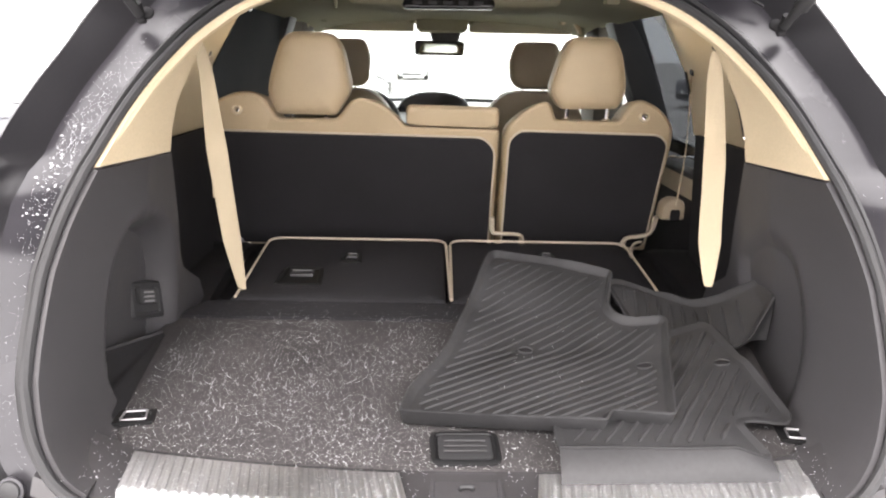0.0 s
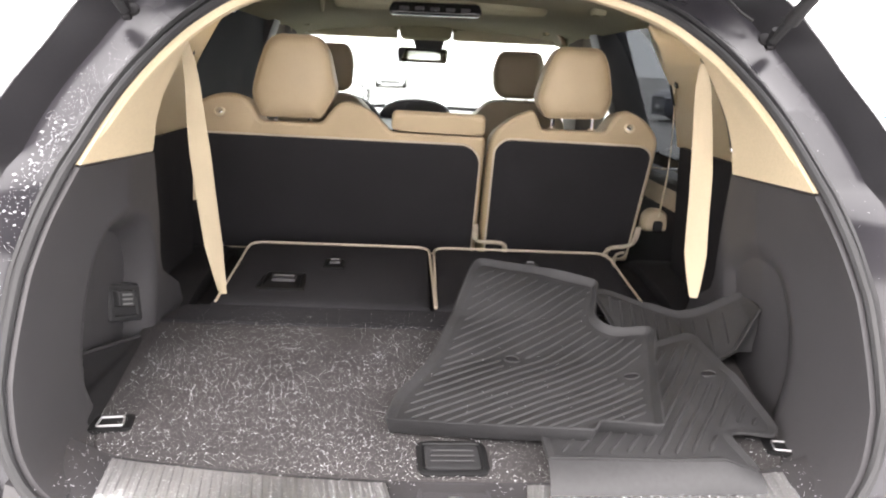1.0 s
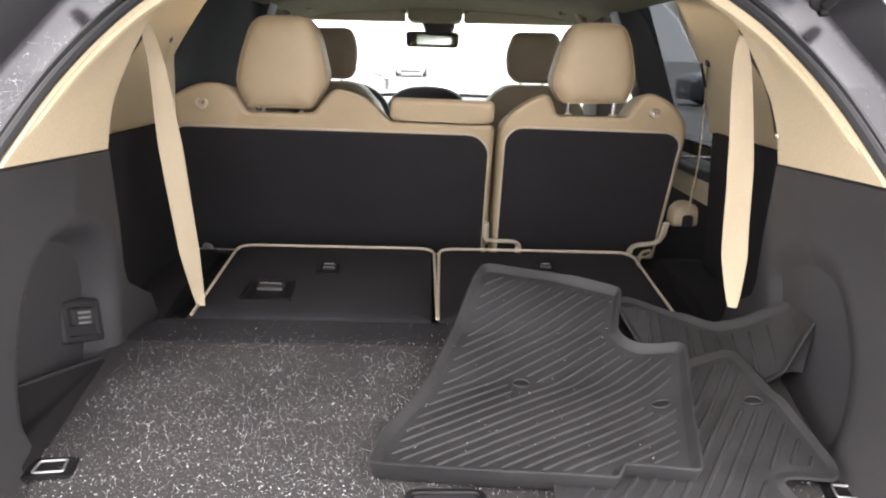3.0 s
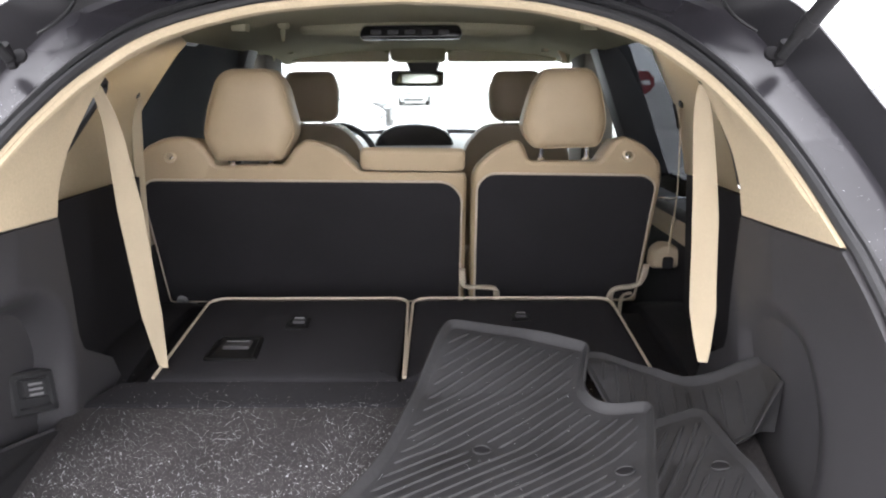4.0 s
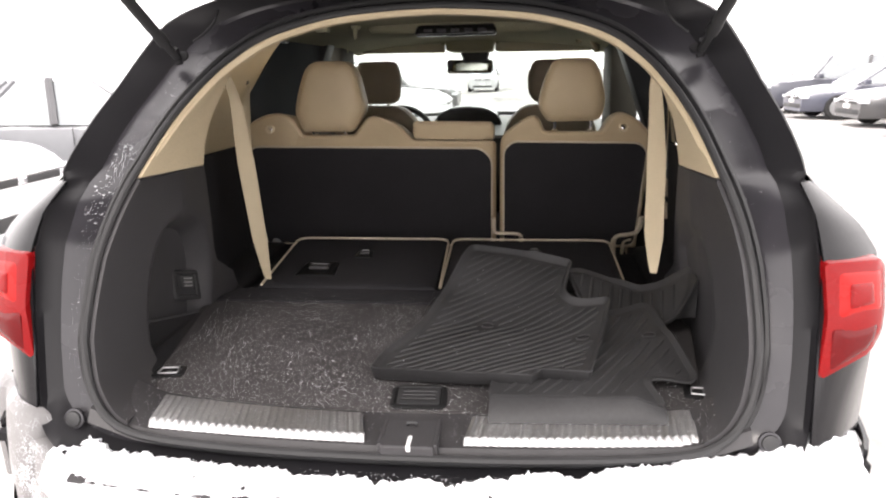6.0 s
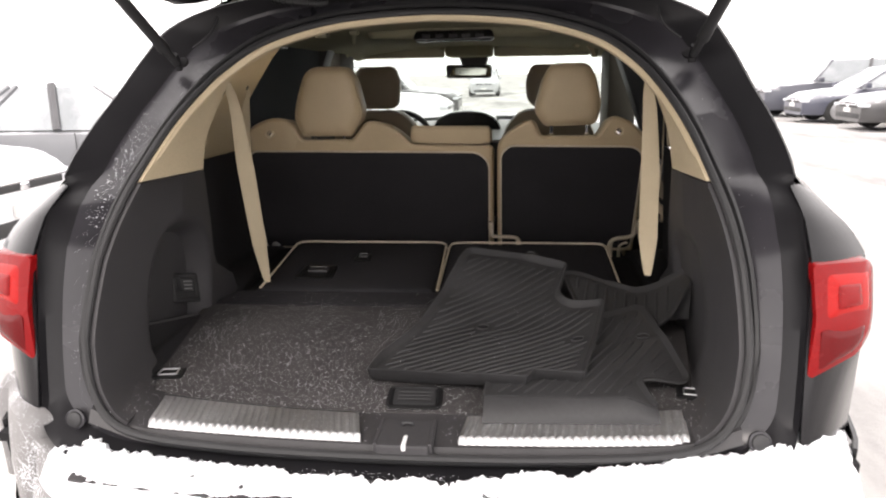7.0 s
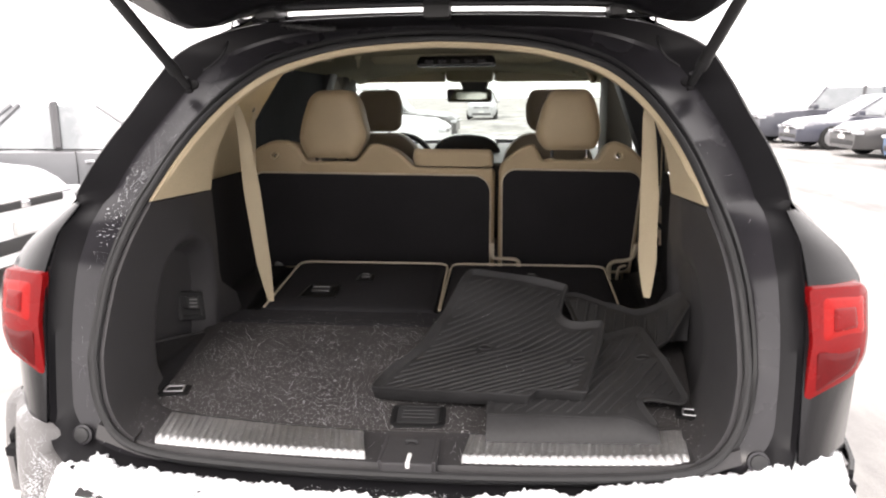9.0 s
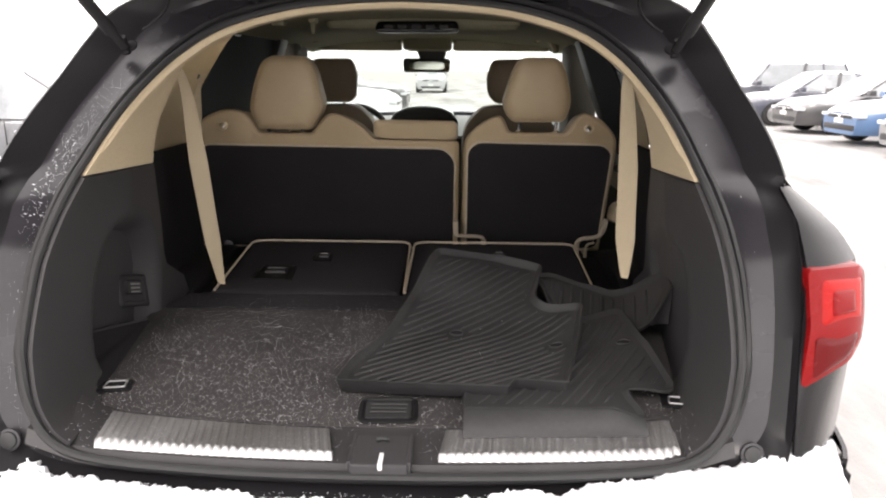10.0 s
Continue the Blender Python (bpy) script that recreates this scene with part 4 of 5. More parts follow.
def build_arch():
    idx = [i for i in range(N_ALL) if SEAL_XZ[i].y > 1.244]
    bm = bmesh.new()
    loops = []
    top = ((.006, .006), (.008, -.001), (.014, -.002), (.022, .006), (.024, .03), (.018, .07), (.004, .12))
    low = ((.006, .006), (.008, .000), (.014, .000), (.020, .004), (.021, .012), (.012, .026), (-.004, .038))
    for (o0, d0), (o1, d1) in zip(low, top):
        lo, hi = seal_loop(o0, d0), seal_loop(o1, d1)
        tip = seal_loop(.004 + .1 * o0, .008 + .3 * d0)
        loops.append([tip[i].lerp(lo[i], ramp(SEAL_XZ[i].y, (1.244, 1.31), (0, 1))).lerp(hi[i], ramp(SEAL_XZ[i].y, (1.40, 1.56), (0, 1))) for i in idx])
    rings(bm, loops, close=False)
    part("arch_trim", bm, M_BEIGE, ceiling, "beige plastic arch trim")


build_arch()


def build_ceiling_things():
    c = thing("overhead_console", "overhead console with a black control panel", "console", at=(0, 0, 0))
    part("console_base", cushion(rpoly([(-.36, 1.62), (.36, 1.62), (.30, 2.1), (-.30, 2.1)], .06), ((0, .02), (0, -.012), (.01, -.024), (.04, -.028)), lambda u, v, w: Vector((u, v, 1.628 + w))), M_LINER, c)
    part("control_panel", cushion(rpoly([(-.170, 1.588), (.130, 1.590), (.136, 1.606), (.126, 1.630), (-.162, 1.628), (-.174, 1.604)], .012), ((0, .06), (0, .012), (.003, .004), (.008, .002)), lambda u, v, w: Vector((u * .985, 1.602 + w, v))), M_SCREEN, c, "black control panel")
    for k in (-2, -1, 0, 1, 2):
        part("button", block(k * .050 - .036, k * .050 - .006, 1.599, 1.610, 1.602, 1.614, .002), M_BLACK, c)
    for s in (-1, 1):
        v = thing("sun_visor", "beige fabric sun visor folded up", "sun visor", "sun visors")
        x0, x1 = (-.632, -.176) if s < 0 else (.094, .602)
        part("visor", cushion(rpoly([(x0, 1.560), (x0 + .02, 1.555), (x1, 1.555), (x1, 1.606), (x0, 1.610)], .012), ((.004, .05), (0, .04), (0, .008), (.004, .001), (.010, 0)), lambda a, b, w: Vector((a, 2.84 + w, b))), M_VISOR, v)
        part("visor_edge", tube([(x0 + .01, 2.838, 1.6085), (x1 - .005, 2.838, 1.6075)], .0022, 5), M_GREY, v, "dark upper seam")
        part("hinge_clip", block(x1 - .02 if s < 0 else x0, x1 if s < 0 else x0 + .02, 2.832, 2.85, 1.596, 1.618, .004), M_LINER, v)
        h = thing("grab_handle", "beige plastic grab handle on the headliner", "handle", "grab handles")
        arc = [(-.582, 2.6, 1.595), (-.60, 2.58, 1.616), (-.64, 2.6, 1.606), (-.672, 2.62, 1.566)] if s < 0 else [(.512, 2.6, 1.596), (.540, 2.58, 1.614), (.578, 2.6, 1.592), (.606, 2.62, 1.550)]
        part("grip", tube(smooth_line(arc, 16), .011, 8), M_BEIGE, h)
        for q in (arc[0], arc[-1]):
            part("grip_base", block(q[0] - .016, q[0] + .016, q[1] - .01, q[1] + .02, q[2] - .01, q[2] + .03, .006), M_LINER, h)
        hk = thing("coat_hook", "small grey coat hook on the headliner", "hook", "coat hooks")
        part("hook", block(s * .47 - .02, s * .47 + .02, 1.40, 1.45, 1.598, 1.625, .006), M_LINER, hk)
    m = thing("rear_view_mirror", "rear view mirror on a black stalk", "mirror")
    housing = part("housing", cushion(rpoly([(-.178, 1.452), (-.166, 1.445), (.062, 1.444), (.076, 1.452), (.080, 1.508), (.066, 1.519), (-.168, 1.520), (-.181, 1.510)], .012), ((.01, .035), (0, .02), (0, 0), (.004, -.004), (.008, -.004)), lambda u, v, w: Vector((u, 3.0 + w, v))), M_BLACK, m)
    part("mirror_glass", cushion(rpoly([(-.172, 1.456), (-.162, 1.450), (.058, 1.449), (.070, 1.456), (.073, 1.504), (.062, 1.513), (-.164, 1.514), (-.174, 1.506)], .008), ((0, .006), (0, -.006), (.002, -.007)), lambda u, v, w: Vector((u, 3.0 + w + .015 * (v - 1.48) - .03 * (u + .05), v))), M_MIRROR, housing)
    part("stalk", tube([(-.03, 3.02, 1.50), (-.03, 3.06, 1.54), (-.03, 3.02, 1.57)], .016, 8), M_BLACK, m)
    part("sensor_box", cushion(rpoly([(-.105, 1.562), (.060, 1.560), (.045, 1.508), (-.085, 1.510)], .014), ((.006, .12), (0, .10), (0, .01), (.008, 0), (.02, 0)), lambda u, v, w: Vector((u, 2.96 + w, v))), M_BLACK, m)
    cover = thing("sensor_cover", "beige headliner cover over the windscreen sensors", "cover")
    part("shell", cushion(rpoly([(-.172, 1.64), (.090, 1.64), (.086, 1.565), (.068, 1.556), (-.145, 1.556), (-.165, 1.565)], .016), ((.006, .26), (0, .24), (0, .02), (.006, .004), (.02, 0)), lambda u, v, w: Vector((u, 2.78 + w, v))), M_LINER, cover)


build_ceiling_things()


# ---- front seats, dashboard ----
def front_seat(x0, x1, hx0, hx1):
    th = thing("front_seat", "beige leather front seat, cabin shade put into its leather colour", "seat", "front seats")
    c = (x0 + x1) / 2
    def pl(u, z, w):
        return Vector((u, 2.33 + w - .25 * (z - 1.2), z))
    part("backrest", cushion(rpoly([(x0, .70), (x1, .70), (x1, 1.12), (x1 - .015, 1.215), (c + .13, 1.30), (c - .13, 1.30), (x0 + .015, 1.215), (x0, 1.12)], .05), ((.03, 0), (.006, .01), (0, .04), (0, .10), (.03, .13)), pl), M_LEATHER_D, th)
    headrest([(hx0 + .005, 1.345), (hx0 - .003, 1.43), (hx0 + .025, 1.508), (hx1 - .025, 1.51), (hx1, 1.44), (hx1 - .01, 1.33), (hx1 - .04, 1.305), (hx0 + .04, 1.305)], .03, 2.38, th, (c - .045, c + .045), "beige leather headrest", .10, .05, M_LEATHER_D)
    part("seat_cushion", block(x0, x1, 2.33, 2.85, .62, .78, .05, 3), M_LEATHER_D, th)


front_seat(-.69, -.245, -.583, -.350)
front_seat(.145, .60, .262, .488)


def build_dash():
    d = thing("dashboard", "black dashboard with a hooded centre display", "dashboard")
    def top(u, v):
        x = lerp(-.80, .80, u)
        return (x, lerp(2.98, 3.74, v), 1.10 + .06 * v + .05 * math.sin(v * math.pi) - .03 * (x / .8) ** 2)
    part("dash_top", patch(top, 20, 10, .05), M_GREY, d, "grey dashboard top")
    part("dash_front", block(-.80, .80, 2.98, 3.10, .65, 1.10, .03), M_BLACK, d)
    part("display_hood", cushion(rpoly([(-.29, 1.14), (-.245, 1.215), (-.17, 1.248), (-.07, 1.256), (.03, 1.246), (.10, 1.212), (.135, 1.14)], .03), ((.02, .20), (0, .15), (0, 0), (.006, -.006), (.012, -.006)), lambda u, v, w: Vector((u, 3.15 + w, v))), M_SCREEN, d, "black display hood")
    w = thing("steering_wheel", "dark leather steering wheel", "steering wheel")
    m = Matrix.Translation((-.44, 2.88, 1.085)) @ Matrix.Rotation(radians(68), 4, 'X')
    part("wheel_rim", tube([m @ Vector((.188 * math.cos(a), .188 * math.sin(a), 0)) for a in [k * math.tau / 40 for k in range(40)]], .016, 8, True), M_BLACK, w)
    part("hub", turned(block(-.08, .08, -.06, .06, -.02, .03, .02), m), M_BLACK, w)
    for a in (0, 180, 270):
        q = radians(a)
        part("spoke", tube([m @ Vector((.05 * math.cos(q), .05 * math.sin(q), 0)), m @ Vector((.185 * math.cos(q), .185 * math.sin(q), 0))], .014, 6), M_GREY, w)


build_dash()


# ---- seat belts ----
def belt(pts, width, side, twist, label):
    th = thing("seat_belt", label, "seat belt", "hanging seat belts")
    line = smooth_line(pts, 40)
    def fn(u, v):
        k = u * 39
        i = min(int(k), 38)
        p = line[i].lerp(line[i + 1], k - i)
        w = width(u)
        a = twist(u)
        return p + Vector((math.cos(a), math.sin(a), 0)) * (v - .5) * w + Vector((0, .003 * math.sin(u * 9 + v * 3), 0))
    part("webbing", patch(fn, 60, 4, .0022), M_BELT, th)
    a = line[0]
    part("anchor_slot", cushion(rpoly([(-.012, -.007), (.012, -.007), (.012, .007), (-.012, .007)], .005), ((0, -.004), (0, .004), (.002, .005)), lambda u, v, w: Vector((a.x + w * -side, a.y + u, a.z + .01 + v + u * .3))), M_BLACK, th, "dark belt slot")


belt([(-.570, .765, 1.466), (-.576, .83, 1.39), (-.580, .87, 1.27), (-.571, .88, 1.14), (-.55, .87, .98), (-.527, .853, .866)],
     lambda u: ramp(u, (0, .15, .5, .8, 1), (.018, .030, .046, .044, .018)), -1, lambda u: ramp(u, (0, 1), (.6, .15)), "beige webbing seat belt hanging from the pillar")
belt([(.550, .745, 1.458), (.558, .735, 1.36), (.559, .70, 1.22), (.557, .675, 1.08), (.557, .65, .958)],
     lambda u: ramp(u, (0, .15, .5, .8, 1), (.014, .030, .048, .046, .014)), 1, lambda u: ramp(u, (0, 1), (-.5, -.1)), "beige webbing seat belt hanging loose from the pillar")


belt([(-.705, 1.272, 1.425), (-.708, 1.262, 1.36), (-.71, 1.255, 1.25), (-.71, 1.25, 1.02)], lambda u: .030, -1, lambda u: 1.1, "narrow beige shoulder belt beside the wide seat")
belt([(.712, 1.355, 1.395), (.715, 1.35, 1.30), (.715, 1.345, 1.15), (.70, 1.34, 1.0)], lambda u: ramp(u, (0, .2, 1), (.030, .014, .012)), 1, lambda u: 1.1, "narrow beige shoulder belt beside the seat")


def roof_belt():
    th = thing("roof_belt", "beige centre seat belt hanging from the headliner", "seat belt")
    part("guide", cushion(rpoly([(-.388, 1.645), (-.350, 1.645), (-.356, 1.608), (-.382, 1.608)], .010), ((0, .03), (0, .0), (.004, -.006)), lambda u, v, w: Vector((u, 1.48 + w, v))), M_LINER, th)
    part("tongue", cushion(rpoly([(-.376, 1.61), (-.362, 1.61), (-.365, 1.575), (-.373, 1.575)], .003), ((0, .008), (0, .0), (.002, -.002)), lambda u, v, w: Vector((u, 1.48 + w, v))), M_LINER, th)


roof_belt()


# ---- rubber floor mats ----
def rubber_mat(label, outline, radii, zf, angle, pitch, lip, holes, rib_h=.0021, skirt=.006):
    th = thing("floor_mat", label, "floor mat", "rubber floor mats")
    o = rpoly(outline, radii, 5)
    # fine sheet clipped to the outline
    def pl(u, v, w):
        return Vector((u, v, zf(u, v) + w))
    dense = []
    n = len(o)
    for i in range(n):
        a, b = o[i], o[(i + 1) % n]
        k = max(1, int((b - a).length / .012))
        dense += [a.lerp(b, j / k) for j in range(k)]
    bm = bmesh.new()
    loops = []
    for d, w in ((.014, -skirt), (.009, -skirt * .8), (0, lip), (.003, lip + .0015), (.006, lip), (.010, .004), (.016, .001)):
        lo = inset(dense, d) if d else dense
        loops.append([pl(p.x, p.y, w) for p in lo])
    rings(bm, loops)
    part("rim", bm, M_MAT, th, "raised rubber rim")
    inner = inset(dense, .014)
    bm = bmesh.new()
    vs = [bm.verts.new((p.x, p.y, 0)) for p in inner]
    es = [bm.edges.new((vs[i - 1], vs[i])) for i in range(len(vs))]
    bmesh.ops.triangle_fill(bm, use_beauty=True, edges=es)
    for k in range(1, 64):
        for ax in (0, 1):
            co = Vector((-.14 + k * .014 if ax == 0 else 0, .12 + k * .0125 if ax == 1 else 0, 0))
            no = Vector((1, 0, 0) if ax == 0 else (0, 1, 0))
            bmesh.ops.bisect_plane(bm, geom=bm.verts[:] + bm.edges[:] + bm.faces[:], plane_co=co, plane_no=no)
    for v in bm.verts:
        v.co.z = zf(v.co.x, v.co.y) + .001
    part("mat_sheet", bm, M_MAT, th)
    # diagonal ribs
    field = inset(dense, .024)
    ca, sa = math.cos(angle), math.sin(angle)
    bm = bmesh.new()
    for k in range(-60, 60):
        off = k * pitch
        run = []
        for j in range(-120, 120):
            t = j * .008
            p = Vector((.2 + t * ca - off * sa, .5 + t * sa + off * ca))
            ok = inside(field, p) and all((p - Vector(h)).length > .022 for h in holes)
            if ok:
                run.append(pl(p.x, p.y, .002))
            if (not ok or j == 119) and run:
                if len(run) > 4:
                    rr = [rib_h * 1.9] * len(run)
                    rr[0] = rr[-1] = rib_h * .6
                    tube(run, rr, 6, False, bm, .75)
                run = []
    part("ribs", bm, M_MAT, th, "diagonal moulded ribs")
    for h in holes:
        z = zf(*h)
        ring = [pl(h[0] + .015 * math.cos(a), h[1] + .011 * math.sin(a), .004) for a in [q * math.tau / 20 for q in range(20)]]
        e = part("eyelet", tube(ring, .0016, 6, True), M_MAT, th, "moulded fixing eyelet")
        part("hole", cushion([Vector((h[0] + .014 * math.cos(q * math.tau / 16), h[1] + .010 * math.sin(q * math.tau / 16))) for q in range(16)], ((0, .0), (0, .0035)), pl), M_DARKPAN, e, "dark fixing hole")
    return th


def z_mat_under(x, y):
    run = ramp(y, (.15, .20, .30, .45, .60, .75), (.014, .013, .010, .014, .046, .056)) - .062 * ramp(y, (.22, .42), (1, 0)) * ramp(x, (.44, .58), (0, 1))
    return .822 + (ramp(x, (.15, .36, .45, .51, .60), (0, .008, .022, .040, .043))) * ramp(y, (.165, .27), (.3, 1)) + run + .003 * noise.noise((x * 6, y * 6, 5))


def z_mat_top(x, y):
    base = ramp(y, (.2, .266, .43, .50, .57, .62, .68, .74, .82), (.838, .836, .854, .862, .888, .905, .94, .972, .99))
    lift = max(0, z_mat_under(min(max(x, .15), .44), y) + .012 - base)
    base += lift * ramp(x, (-.08, .16), (0, 1))
    base += .020 * ramp(x, (.22, .43), (0, 1)) * ramp(y, (.36, .52, .62, .72), (0, 1, .8, 0))
    return base + .004 * noise.noise((x * 5, y * 5, 1))


rubber_mat("dark grey ribbed rubber floor mat thrown on the cargo carpet", [(-.105, .262), (.245, .212), (.262, .246), (.365, .228), (.442, .545), (.432, .562), (.352, .578), (.332, .612), (.362, .715), (.085, .80), (-.035, .452), (-.088, .345)],
           [.01, .008, .006, .012, .014, .014, .02, .02, .02, .03, .02, .02], z_mat_top, .58, .0196, .012, [(.141, .495), (.364, .427)], skirt=.020)


under_mat = rubber_mat("dark grey ribbed rubber floor mat lying under another mat", [(.156, .158), (.495, .155), (.505, .172), (.482, .240), (.572, .262), (.592, .288), (.538, .555), (.520, .566), (.40, .556), (.18, .53), (.155, .19)],
           [.006, .006, .006, .012, .012, .016, .012, .012, .02, .02, .02], z_mat_under, 1.0, .0225, .005, [(.511, .421)])


def front_lip(u, v):
    x = lerp(lerp(.158, .500, u), lerp(.156, .500, u), v)
    top = z_mat_under(x, .16) + .004
    return (x, lerp(lerp(.160, .157, u), lerp(.112, .128, u), v) - .006 * math.sin(v * math.pi), lerp(top, .8045, v ** 1.15))


part("front_lip", patch(front_lip, 20, 8, .004), M_MAT, under_mat, "smooth upturned front lip")


def z_mat_side(x, y):
    far = ramp(x, (.38, .46, .53, .57, .60, .64), (.935, .915, .918, .945, .968, .985))
    near = ramp(x, (.38, .50, .55, .580, .625), (.850, .856, .868, .900, .985))
    return lerp(near, far, ramp(y, (.48, .70), (0, 1)))


side_mat = rubber_mat("dark grey rubber floor mat leaning against the side trim", [(.335, .735), (.370, .580), (.50, .505), (.580, .466), (.626, .484), (.640, .58), (.598, .625), (.54, .665), (.47, .715), (.40, .745)],
           [.012, .03, .03, .010, .010, .016, .02, .03, .02, .02], z_mat_side, 1.40, .025, .008, [])


def side_wall(u, v):
    a = Vector((.580, .474, 0)).lerp(Vector((.626, .486, 0)), u)
    z = z_mat_side(a.x, a.y) + .006
    return (a.x + .006 * v, a.y + .02 * v + .01 * math.sin(math.pi * u) * v, lerp(z, .892, v))


part("side_wall", patch(side_wall, 16, 5, .004), M_MAT, side_mat, "upturned side wall of the mat")


# ---- sunshade in the left rear door ----
def build_sunshade():
    th = thing("sunshade", "dark mesh sunshade pulled up over the rear door window", "sunshade")
    def fn(u, v):
        z = lerp(1.16, 1.615, v)
        y = lerp(c_edge(z) - .12, 2.24, u)
        return (-.735 + .04 * v, y, z)
    part("mesh", patch(fn, 10, 10, .004), M_SHADE, th)
    for y in (1.80, 1.98, 2.14):
        part("hook", block(-.722, -.70, y - .012, y + .012, 1.578, 1.60, .004), M_WHITEMARK, th, "small pale hook")


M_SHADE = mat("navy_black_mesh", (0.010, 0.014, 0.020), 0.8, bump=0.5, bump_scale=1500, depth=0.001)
build_sunshade()


# ---- snow lying on the car ----
def snow_on_bumper():
    nx, ny = 420, 46
    bm = bmesh.new()
    def rim(x):
        return ramp(x, (-.80, -.67, -.58, -.336, -.19, -.05, .06, .12, .29, .44, .61, .72, .78, .90), (.20, .130, .060, .026, .012, .004, .000, .012, .034, .070, .112, .142, .152, .155)) - .012
    def back(x):
        return -0.085 + 0.225 * abs(x / 0.86) ** 4.6
    g = {}
    for i in range(nx + 1):
        x = lerp(-.70, .868, i / nx)
        j0 = .022 * noise.noise((x * 14, 0, 0)) + .011 * noise.noise((x * 60, 3, 0)) + .009 * noise.noise((x * 170, 5, 0))
        top, low = rim(x) + j0, back(x) - .012 + .01 * noise.noise((x * 18, 7, 0))
        if x < -.62:
            top -= .03 * max(0, noise.noise((x * 30, 2, 2)))
        low = min(low - .045 * ramp(x, (.35, .7), (0, 1)), top - .02)
        for j in range(ny + 1):
            v = j / ny
            y = lerp(low, top, v)
            bed = ramp((y - back(x)), (-.06, -.03, 0, .02, .12), (.640, .676, .700, .722, .744)) + corner_lift(x)
            edge = min(1, v * 9, (1 - v) * 7, (i / nx) * 40, (1 - i / nx) * 40)
            h = edge ** .5 * (.026 + .012 * ramp(x, (.4, .7), (0, 1)) + .010 * noise.noise((x * 20, y * 20, 1)) + .006 * noise.noise((x * 70, y * 70, 4)) + .003 * noise.noise((x * 190, y * 190, 4)))
            g[i, j] = bm.verts.new((x, y, bed + max(h, -.004)))
    for i in range(nx):
        for j in range(ny):
            bm.faces.new((g[i, j], g[i + 1, j], g[i + 1, j + 1], g[i, j + 1]))
    ob = link("snow_layer", bm, M_SNOW)
    tagged(ob, "loose white snow lying along the rear bumper", "snow", kind="stuff")


snow_on_bumper()


def flake(bm, p, r, rnd):
    """One snow grain: a squashed, turned octahedron."""
    a = rnd.random() * 3.14
    sx, sy, sz = (r * rnd.uniform(.6, 1.3) for _ in range(3))
    c, d = math.cos(a), math.sin(a)
    v = [bm.verts.new((p[0] + sx * c, p[1] + sx * d, p[2])), bm.verts.new((p[0] - sy * d, p[1] + sy * c, p[2])), bm.verts.new((p[0] - sx * c, p[1] - sx * d, p[2])),
         bm.verts.new((p[0] + sy * d, p[1] - sy * c, p[2])), bm.verts.new((p[0], p[1], p[2] + sz * .6))]
    for k in range(4):
        bm.faces.new((v[k], v[(k + 1) % 4], v[4]))


